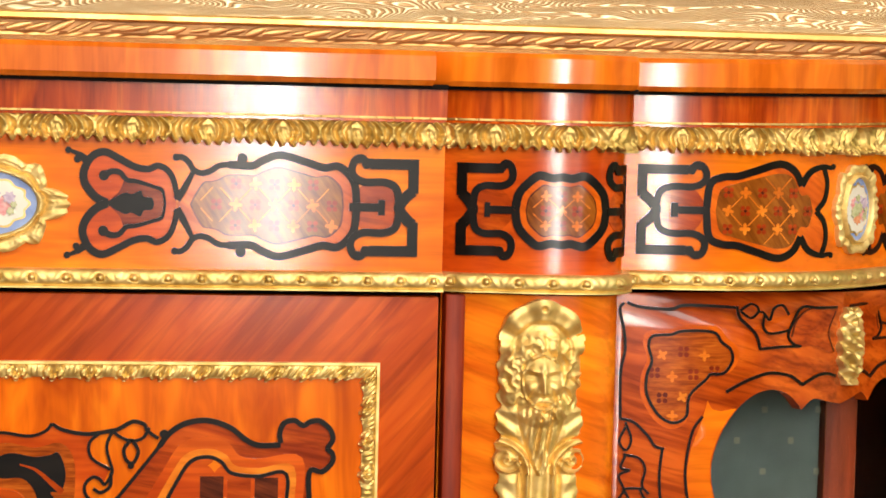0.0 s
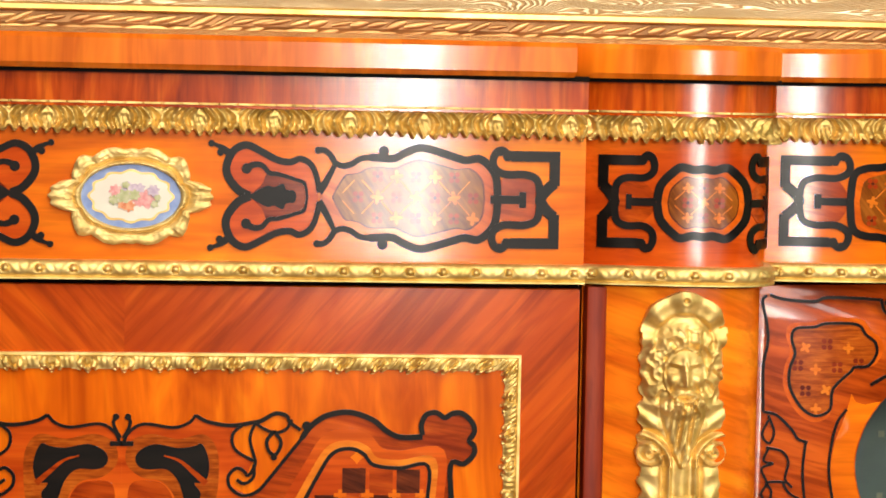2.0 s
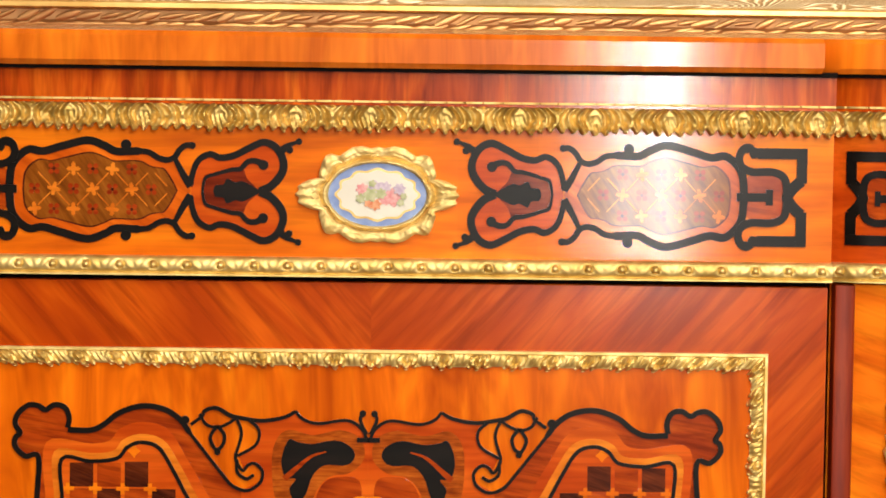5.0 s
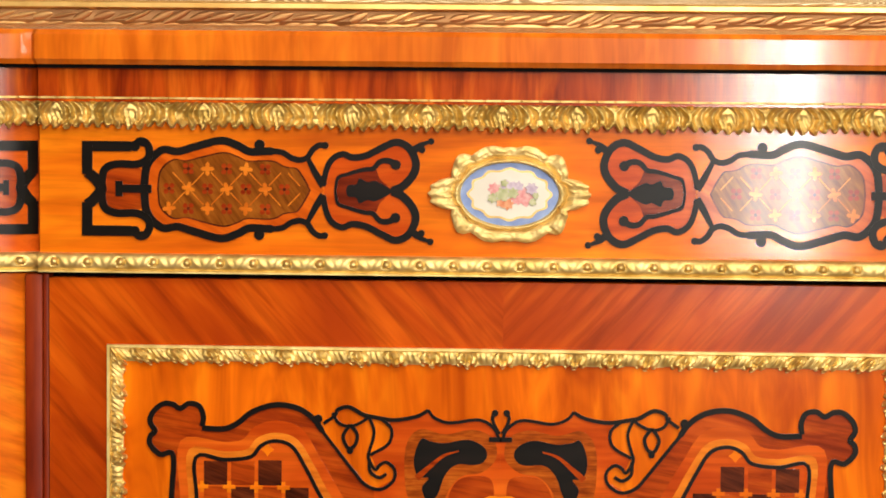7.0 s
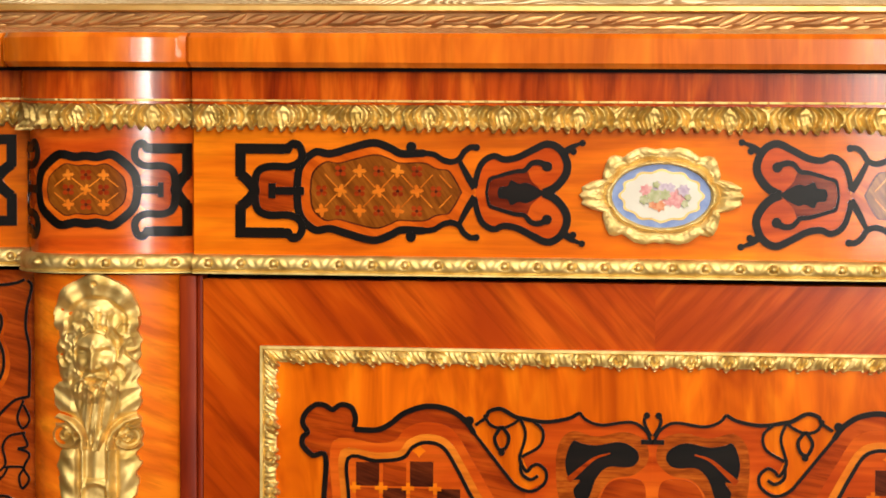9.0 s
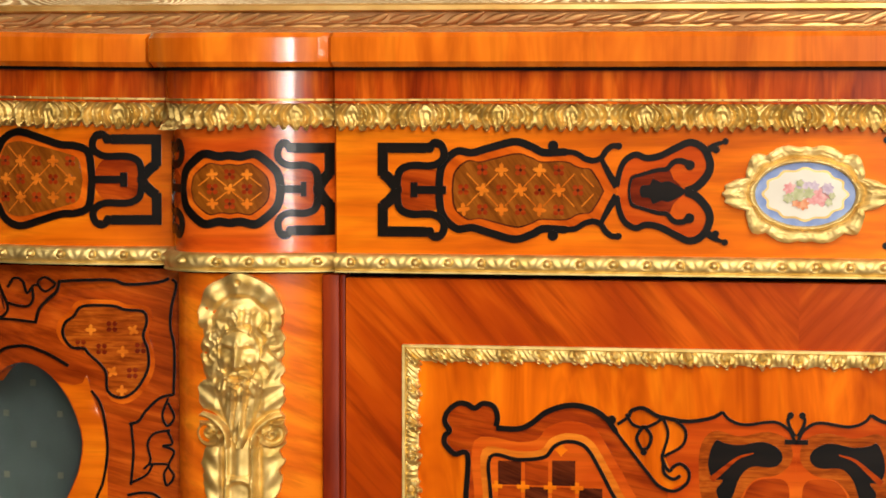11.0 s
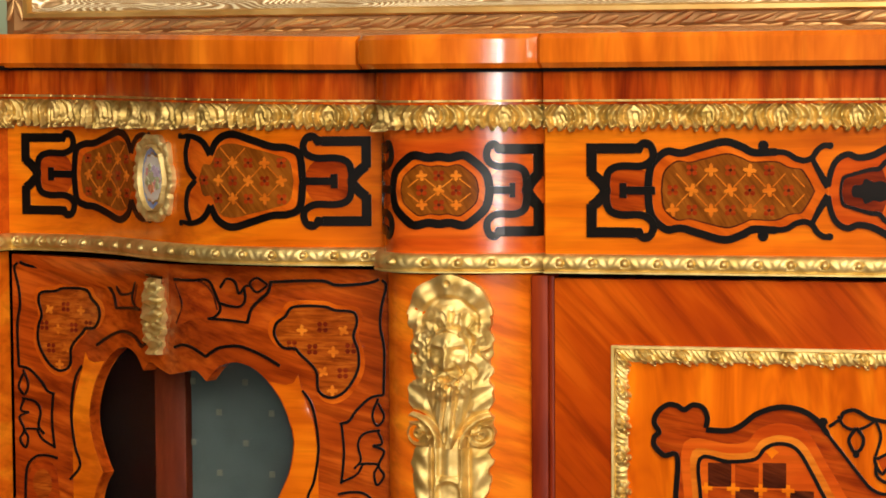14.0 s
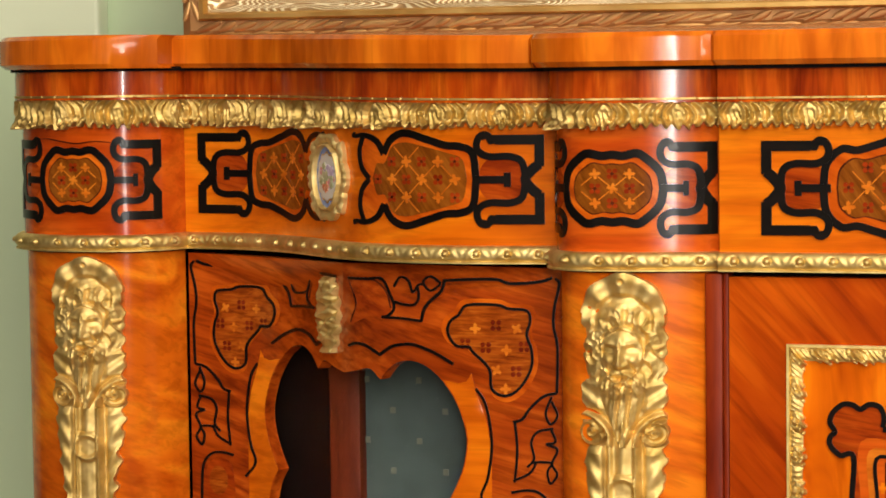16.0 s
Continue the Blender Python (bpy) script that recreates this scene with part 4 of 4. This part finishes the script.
        lines = [(spline(W((103, -6.5), (80, -5.2), (57, -5.1), (47, -8.3), (30, -8), (17.3, -6.4), (9.4, -3.5)), 5), 2.6),
                 (spline(W((7, -4), (3.6, -9.5), (7.7, -27.6), (8.8, -44), (5.6, -63), (6.4, -101)), 5), 2.4),
                 (spline(W((6.4, -101), (18, -104), (30, -115), (36, -123.4), (44, -126)), 5), 2.4),
                 (spline(W((42.5, -125), (40.6, -150), (43, -177)), 5), 2.2), (spline(W((44, -176), (30, -169), (23.8, -159)), 5), 2.0),
                 ]
        lines += [(spline(W((215, -8.5), (188, -8), (168, -7), (159, -19), (154, -31), (160, -38), (168, -40.2)), 5), 2.2),
                 (W((168, -40), (147, -40), (126, -41.5)), 2.2), (spline(W((126, -42), (122, -30), (114, -22), (106, -15), (103, -5.5)), 5), 2.6),
                 (spline(W((216, -68), (203, -65), (189.5, -66), (178, -70), (171, -73)), 5), 2.4), (spline(W((171, -73), (163, -68), (154, -64), (136, -62), (120, -66), (108, -71), (96, -77.5)), 5), 2.6),
                 ]
        lines += [(tre_ring + tre_ring[:1], 2.4), (spline(W((46, -186), (34, -184), (22, -186), (13, -198), (11, -230)), 5), 2.2),
                 (spline(W((76, -98), (68, -110), (63.5, -131.6), (62.7, -151), (66.5, -175), (72, -191), (60, -205)), 5), 2.2),
                 (spline(W((106, -9), (116.3, -3.4), (123.3, -8.4), (116.5, -15.4), (107, -10)), 6), 2.0), (spline(W((123, -10), (128, -11), (134, -17), (138.4, -7.3), (147, -5), (154, -13)), 6), 2.0), (spline(W((129, -12), (128, -22), (133, -28), (144, -28), (154, -26)), 6), 2.0),
                 ]
        lines += [(spline(W((10.9, -104), (16, -118), (12, -127.4), (6.1, -120), (11, -108)), 6), 2.0), (spline(W((9.7, -131), (23, -134), (28.5, -143), (26.2, -156.6), (32, -164)), 6), 2.0), (spline(W((16, -144.3), (6.4, -149), (11, -160.8), (6.6, -170), (12.5, -177.6), (15, -168), (11.4, -160.8), (19, -159.5), (28, -160)), 6), 2.0),
                 (spline(W((12, -131), (8, -142), (16, -144.3)), 6), 2.0)]
        draw.ribbons("ebony_stringing", lines, EBONY, 0.0016, "fine black stringing")
    # the pane and what is behind it
    pane = part("glass_pane", sweep(f, [(-0.012, 0.83), (-0.012, 0.2), (-0.014, 0.2), (-0.014, 0.83)], 0.05, f.length - 0.05), GLASS, cabinet, "curved clear glass pane")
    pane.visible_shadow = False
    x0, x1 = sorted((mirror * 0.40, mirror * 0.743))
    lining = part("silk_lining", box(x0, x1, 0.20, 0.212, 0.12, 0.89), FABRIC, cabinet, "grey-green silk lining with small gold motifs")
    for i in range(4):
        for j in range(6):
            x, z = mirror * (0.565 + 0.0505 * i + (0.025 if j % 2 else 0)), 0.705 + 0.028 * j
            part("woven_motif", box(x - 0.0026, x + 0.0026, 0.1992, 0.2004, z - 0.0028, z + 0.0028), MOTIF, lining, smooth=False)
    x0, x1 = sorted((mirror * 0.7435, mirror * 0.774))
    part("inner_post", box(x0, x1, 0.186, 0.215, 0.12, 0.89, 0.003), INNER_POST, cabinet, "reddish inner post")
    x0, x1 = sorted((mirror * 0.7745, mirror * 0.93))
    w0, w1 = sorted((mirror * 0.910, mirror * 0.916))
    # near-black sheets put the dark depth beyond the post into colour
    part("inner_side", box(w0, w1, 0.218, 0.38, 0.12, 0.90), NEAR_BLACK, cabinet)
    part("inner_top", box(min(mirror * 0.52, mirror * 0.91), max(mirror * 0.52, mirror * 0.91), 0.216, 0.38, 0.893, 0.899), NEAR_BLACK, cabinet)
    part("dark_depth_sheet", box(x0, x1, 0.38, 0.39, 0.12, 0.89), NEAR_BLACK, cabinet)

# ---- gilt mounts ----
def medallion(front, s0, z0, rx, ry, px, py, tip, label):
    draw = Inlay(front, s0, z0, cabinet)
    us = np.linspace(0, 2 * math.pi, 289).tolist()
    vs = np.linspace(0, 1, 22).tolist()

    def point(a, v, h):
        a = a % (2 * math.pi)
        q = math.degrees(math.asin(min(1.0, abs(math.sin(a)))))
        lobe = float(np.interp(q, (0, 12, 20, 26, 33, 40, 46, 50, 54, 60, 68, 76, 84, 90), (0.97, 0.96, 0.96, 1.02, 1.06, 1.12, 1.16, 1.13, 1.02, 1.04, 1.08, 1.07, 1.0, 1.02)))
        ends = max(0.0, 1 - (min(abs(a), abs(a - math.pi), abs(a - 2 * math.pi)) / 0.36) ** 4) ** 0.5
        jag = 1.0 + 0.08 * math.cos(a * 34) * ends
        ox, oy = rx * lobe + tip * ends * jag, ry * lobe
        x, y = px + (ox - px) * v, py + (oy - py) * v
        return draw.put(x * math.cos(a), y * math.sin(a), h)

    def high(a, v):
        ridge = 0.0042 * lump(v, 0.12, 0.14) - 0.0008 * lump(v, 0.30, 0.08) + 0.0012 * lump(v, 0.44, 0.14) + 0.0030 * lump(v, 0.76, 0.34)
        ribs = 0.0007 * math.cos(a * 22 + 3 * math.sin(2 * a)) * lump(v, 0.85, 0.4) - 0.0016 * lump(abs(math.sin(a)), 0.77, 0.05) * v
        return 0.003 + ridge + ribs + 0.0006 * noise.noise(Vector((a * 20, v * 8, 1)))
    bm = relief(point, us, vs, high)
    bmesh.ops.remove_doubles(bm, verts=bm.verts[:], dist=1e-6)
    mount = part("medallion_mount", bm, GILT_SOFT, cabinet, label)
    draw.parent = mount
    ell = lambda a, b, wob=0.0, n=12: [(a * math.cos(t) * (1 + wob * math.cos(n * t)), b * math.sin(t) * (1 + wob * math.cos(n * t))) for t in np.linspace(0, 2 * math.pi, 73)[:-1]]
    draw.sheet("porcelain_plaque", ell(px + 1, py + 1), BLUE, 0.0025, grid=7, label="blue-bordered porcelain plaque")
    draw.sheet("gold_line", ell(px * 0.84, py * 0.82, 0.05), SATIN_GOLD, 0.0029, grid=7)
    draw.sheet("white_reserve", ell(px * 0.79, py * 0.75, 0.045), PORCELAIN, 0.0033, grid=7, label="white painted reserve")
    blobs = [(0.33, -0.08, 0.26, ROSE), (0.17, -0.18, 0.15, ROSE), (-0.36, 0.2, 0.17, ROSE), (-0.02, 0.26, 0.2, MAUVE), (0.2, 0.3, 0.14, MAUVE), (-0.05, -0.36, 0.16, CORAL), (-0.22, -0.33, 0.1, CORAL), (-0.16, 0.0, 0.19, LEAFY), (0.08, 0.05, 0.15, LEAFY), (0.55, -0.28, 0.1, LEAFY), (-0.4, -0.14, 0.13, LEAFY), (0.52, 0.22, 0.16, MAUVE), (-0.12, 0.42, 0.1, LEAFY), (0.62, -0.04, 0.09, LEAFY)]
    for n, (u, v, r, mat) in enumerate(blobs):
        petals = 5 + n % 3
        ring = [(px * 0.86 * u + py * 1.12 * r * (1 + 0.22 * math.cos(petals * t + n)) * math.cos(t), py * 0.85 * v + py * 1.08 * r * (1 + 0.22 * math.cos(petals * t + n)) * math.sin(t)) for t in np.linspace(0, 2 * math.pi, 25)[:-1]]
        draw.sheet("painted_flower", ring, mat, 0.0036 + 0.00012 * n, grid=30)
    return mount


SATIN_GOLD = gilt("gilding_on_porcelain", (0.58, 0.40, 0.14), (0.74, 0.55, 0.25), 0.55)
medallion(MIDDLE, MIDDLE_HALF, 0.9732, 50.0, 36.5, 38.5, 24.8, 14.5, "oval gilt mount round a painted porcelain plaque")
for f in (SIDE_L, SIDE_R):
    medallion(f, f.length / 2 + (-0.016 if f is SIDE_L else 0.009), 0.9755 + (0.0035 if f is SIDE_L else 0), 34, 37, 22, 27, 3, "small gilt mount round a painted porcelain plaque")


def escutcheon(u, v):
    """Gilt leaf spray below each side medallion; v from -1 to 1."""
    width = 0.48 + 0.42 * math.cos(v * 1.5) + 0.09 * math.cos(v * 17)
    if abs(u) > width:
        return None
    return 0.004 + 0.007 * (1 - (u / width) ** 2) * (1 - 0.4 * v * v) + 0.0024 * math.cos(v * 17 - abs(u) * 6) + 0.003 * gap(u, 0, 0.14) * math.cos(v * 12) + 0.0024 * noise.noise(Vector((u * 5, v * 9, 2)))


for f in (SIDE_L, SIDE_R):
    place = lambda u, v, h, f=f: f.place(f.length / 2 + (-0.022 if f is SIDE_L else 0.010) + u * 0.021, 0.857 + v * 0.0335, h - 0.003)
    part("escutcheon", relief(place, np.linspace(-1, 1, 34).tolist(), np.linspace(-1, 1, 70).tolist(), escutcheon), GILT_PALE, cabinet, "cast gilt leaf escutcheon")


def gauss(x, y, cx, cy, rx, ry):
    return math.exp(-((x - cx) / rx) ** 2 - ((y - cy) / ry) ** 2)


def mask(u, t):
    """The pilaster mount in millimetres, t down from its top: a fluted shell, a plain bearded mask, leaves and scrolls."""
    a = abs(u)
    ang = math.atan2(u, 44 - t)
    if t < 34:
        if math.hypot(u / 33.5, (t - 35) / 35) > 1.0 - 0.05 * (0.5 + 0.5 * math.cos(ang * 9 + math.pi)) * min(1.0, max(0.0, (34 - t) / 14)):
            return None
    else:
        edge = 32.3 + 0.9 * math.sin(t * 0.50 + 0.4 * u / (a + 1)) + 0.8 * math.sin(t * 0.23 + 1)
        edge += 2.0 * gauss(t, 0, 97, 0, 6, 1) - 3.0 * gauss(t, 0, 87, 0, 4, 1) - 3.0 * gauss(t, 0, 112, 0, 4, 1) + 2.2 * gauss(t, 0, 128, 0, 10, 1) - 4.0 * gauss(t, 0, 143, 0, 3.5, 1)
        if t > 150:
            edge -= (t - 150) * 0.13 - 1.2 * math.sin(t * 0.3)
        if a > edge:
            return None
    wild = noise.noise(Vector((u * 0.12, t * 0.12, 4.0)))
    h = 3.0 + 4.0 * max(0, 1 - (u / 36) ** 2)
    # the fluted shell behind the head
    r = math.hypot(u, (t - 44) * 0.93)
    if t < 52:
        flute = min(1.0, max(0.0, (r - 20) / 5)) * min(1.0, (52 - t) / 8)
        h += flute * (2.2 + 2.3 * math.cos(ang * 9) + 2.6 * gauss(r, 0, 35, 0, 5, 1)) - 2.2 * gauss(r, 0, 22, 0, 2.2, 1) * min(1.0, (52 - t) / 8)
        h -= 4.0 * gauss(u, t, 0, 8, 1.8, 1.8)
    # curling hair round the face
    face = math.hypot(u / 16.5, (t - 66) / 23)
    head = math.hypot(u / 29, (t - 64) / 34)
    if head < 1.15 and face > 0.85:
        curl = abs(noise.noise(Vector((u * 0.10 + 0.5 * wild, t * 0.085, 5.0)))) + 0.25 * abs(noise.noise(Vector((u * 0.2, t * 0.16, 9.0))))
        h += (5.5 - 7.0 * curl) * min(1.0, (1.15 - head) / 0.15) * min(1.0, (face - 0.85) / 0.12) + 3.0 * gauss(u, t, 0, 41, 18, 6)
    # the mask's plain features
    if face < 1.0:
        h += 10.5 * (1 - face ** 2.6) ** 0.6
    inner = max(0.0, 1 - face ** 4)
    h += inner * 2.8 * gauss(a, t - 59 + 0.22 * a, 9, 0, 6.0, 1.8)
    h += inner * (2.4 * gauss(a, t, 8.6, 62.6, 3.3, 1.5) - 5.0 * gauss(a, t, 8.4, 62.4, 5.4, 3.2) - 2.6 * gauss(u, t, 0, 59, 0.9, 3.0))
    rise_n, cut_n = 1 / (1 + math.exp(-(t - 66) / 4.0)), 1 / (1 + math.exp((t - 77) / 0.7))
    h += cut_n * (2.2 + 5.2 * rise_n) * gauss(u, 0, 0, 0, 2.7, 1) * (1 if t > 54 else gauss(t, 0, 54, 0, 4, 1)) + 2.8 * gauss(a, t, 4.2, 74.6, 1.9, 2.0)
    h += 2.8 * gauss(a, t, 11, 71, 4.0, 4.5) - 1.6 * gauss(a - 0.5 * (t - 72), 0, 6, 0, 1.4, 1) * gauss(t, 0, 76, 0, 5, 1)
    h += 4.2 * gauss(t - 80.5 - 0.035 * a * a, 0, 0, 0, 2.1, 1) * (gauss(a, 0, 7, 0, 6.5, 1)) - 3.6 * gauss(u, t, 0, 85.6, 5.0, 1.2) + 2.6 * gauss(u, t, 0, 88.6, 4.2, 1.5)
    # beard in long wavy locks
    if 80 < t < 142:
        w = float(np.interp(t, (80, 90, 104, 120, 134, 142), (17, 18.5, 16, 11, 6, 2)))
        b = max(0.0, 1 - (u / w) ** 2)
        fade = min(1.0, (t - 80) / 10)
        h += fade * b ** 0.5 * (8.0 - 0.03 * (t - 90)) + fade * b * (1.7 * math.sin(u * 0.72 + 2.0 * math.sin(t * 0.12 + 0.3 * u / (a + 2))) + 1.0 * math.sin(u * 1.5 + t * 0.2))
    # pointed leaves that spring outwards under the hair
    if 86 < t < 116 and a > 13:
        fade = min(1.0, (a - 13) / 6) * min(1.0, (t - 86) / 5) * min(1.0, (116 - t) / 5)
        h += fade * (3.2 + 1.0 * math.cos(0.46 * (t + 0.75 * a)))
    # stem, arches and volutes
    if t > 128:
        fade = min(1.0, (t - 128) / 12)
        h += fade * (3.2 * gauss(a, 0, 0, 0, 6, 1) + 4.8 * gauss(a, 0, 10, 0, 2.0, 1) - 3.0 * gauss(a, 0, 14.5, 0, 1.8, 1))
    if t < 141 and a > 7:
        arch = math.hypot(a - 34, t - 140)
        h += 5.0 * gauss(arch, 0, 24.5, 0, 2.2, 1) + 3.0 * gauss(arch, 0, 18.5, 0, 1.6, 1) - 2.6 * gauss(arch, 0, 21.5, 0, 1.2, 1) - 2.4 * gauss(arch, 0, 28.5, 0, 1.5, 1)
    scroll = math.hypot(a - 24.5, t - 130)
    if scroll < 13:
        spin = math.atan2(t - 130, a - 24.5)
        h += 4.2 * gauss((scroll - 0.55 * spin) % 6.2, 0, 3.1, 0, 1.3, 1) * min(1.0, (13 - scroll) / 3) + 4.5 * gauss(scroll, 0, 0, 0, 2.6, 1)
    if t > 140:
        fade = min(1.0, (t - 140) / 8)
        h += fade * gauss(a, 0, 24, 0, 8, 1) * (3.4 + 1.1 * math.cos(t * 0.30 + a * 0.30))
    if t > 164:
        h += 3.5 * gauss(math.hypot(a, t - 178), 0, 11, 0, 2.4, 1) + 1.4 * gauss(a, 0, 6, 0, 3, 1)
    h += 0.5 * wild
    return max(1.0, h)


MASKS = ((COL_R, 0.4385, -0.004, -2, 0.9045), (COL_L, -0.4475, -0.004, 0, 0.9080), (END_L, -0.9975, -0.0035, 4, 0.9045), (END_R, 0.9905, -0.0035, -4, 0.9045))
for f, x, d, turn, top in MASKS:
    here = f.place(s_at(f, x), top, d)
    ca, sa = math.cos(radians(turn)), math.sin(radians(turn))

    def place(u, t, h, here=here, ca=ca, sa=sa):
        across, out = u * 1.07 / 1000, (h - 0.0045 * u * u) / 1000
        return here + Vector((across * ca + out * sa, across * sa - out * ca, -t / 1000))
    mount = part("mask_mount", relief(place, np.linspace(-36, 36, 112).tolist(), np.linspace(0, 236, 330).tolist(), mask, 0.010), GILT, cabinet, "cast gilt bearded mask mount with shell and scrolls")

# ---- the big frame that stands on the cabinet ----
FX, FY, FH = 0.955, 0.30, 1.25
REST = TOP + 0.0040
frame_thing = thing("picture_frame", "large carved and gilded frame standing on the cabinet top", "frame")
PROFILE = [("leaf_rail", [(0.0, 0.03), (0.0, -0.016), (0.010, -0.022), (0.0195, -0.020), (0.0195, 0.03)], FRAME_DEEP),
           ("fillet", [(0.0196, 0.03), (0.0196, -0.024), (0.0215, -0.028), (0.0255, -0.028), (0.0275, -0.024), (0.0275, 0.03)], FRAME_GILT),
           ("cove", [(0.0276, 0.03), (0.0276, -0.020), (0.04, -0.012), (0.06, -0.006), (0.08, -0.004), (0.095, -0.006), (0.095, 0.03)], FIGURED),
           ("sight_edge", [(0.0951, 0.03), (0.0951, -0.008), (0.10, -0.010), (0.105, -0.008), (0.105, 0.03)], FRAME_GILT)]
for name, prof, mat in PROFILE:
    bm = bmesh.new()
    loops = []
    for inset, y in prof:
        x, z0, z1 = FX - inset, REST + 0.0004 + inset, REST + FH - inset
        loops.append([bm.verts.new(c) for c in ((-x, FY + y, z0), (x, FY + y, z0), (x, FY + y, z1), (-x, FY + y, z1))])
    for p, q in zip(loops, loops[1:] + loops[:1]):
        for j in range(4):
            bm.faces.new((p[j], p[(j + 1) % 4], q[(j + 1) % 4], q[j]))
    rail = part(name, bm, mat, frame_thing)
    if name == "leaf_rail":
        leaf_parent = rail
part("panel", box(-FX + 0.10, FX - 0.10, FY + 0.006, FY + 0.02, REST + 0.10, REST + FH - 0.10), CANVAS, frame_thing)


FRAME_LEAF = gilt("gilded_leaf_carving", (0.40, 0.19, 0.07), (0.74, 0.46, 0.18), 0.38, 90.0, 0.75)


def carved_leaf():
    """One long leaf, keeled along its middle, its tip to the right."""
    bm = bmesh.new()
    rows = []
    for i in range(9):
        t = i / 8
        w = 0.0036 * math.sin(math.pi * min(1, 0.12 + t * 0.88)) ** 0.8
        rows.append([bm.verts.new((t * 0.021 - 0.0105, y, z)) for z, y in ((-w, 0.0012), (-w * 0.5, -0.0016), (0, -0.0012), (w * 0.5, -0.0019), (w, 0.0012))])
    for a, b in zip(rows, rows[1:]):
        for j in range(4):
            bm.faces.new((a[j], a[j + 1], b[j + 1], b[j]))
    me = bpy.data.meshes.new("carved_leaf")
    bmesh.ops.recalc_face_normals(bm, faces=bm.faces)
    bm.to_mesh(me)
    bm.free()
    me.materials.append(FRAME_LEAF)
    me.polygons.foreach_set("use_smooth", [True] * len(me.polygons))
    return me


LEAF = carved_leaf()
rng = random.Random(4)
for i in range(104):
    for row in (0, 1):
        x = -0.93 + i * 0.0178 + (0.009 if row else 0) + rng.uniform(-0.004, 0.004)
        ob = new("carved_leaf", LEAF)
        ob.parent = leaf_parent
        ob.matrix_basis = pose(x, FY - 0.0205 - 0.002 * row, REST + 0.0062 + 0.0082 * row, 0, (7 if row == 0 else 17) * (-1) + rng.uniform(-9, 9), 0) @ Matrix.Diagonal((rng.uniform(0.8, 1.35), 1, rng.uniform(0.6, 1.15), 1))
for i in range(16):
    for row in (0, 1):
        ob = new("carved_leaf", LEAF)
        ob.parent = leaf_parent
        ob.matrix_basis = pose(-FX + 0.0062 + 0.0082 * row, FY - 0.0205, REST + 0.03 + i * 0.0178, 0, -90 + (16 if row == 0 else -24) + rng.uniform(-7, 7), 0)
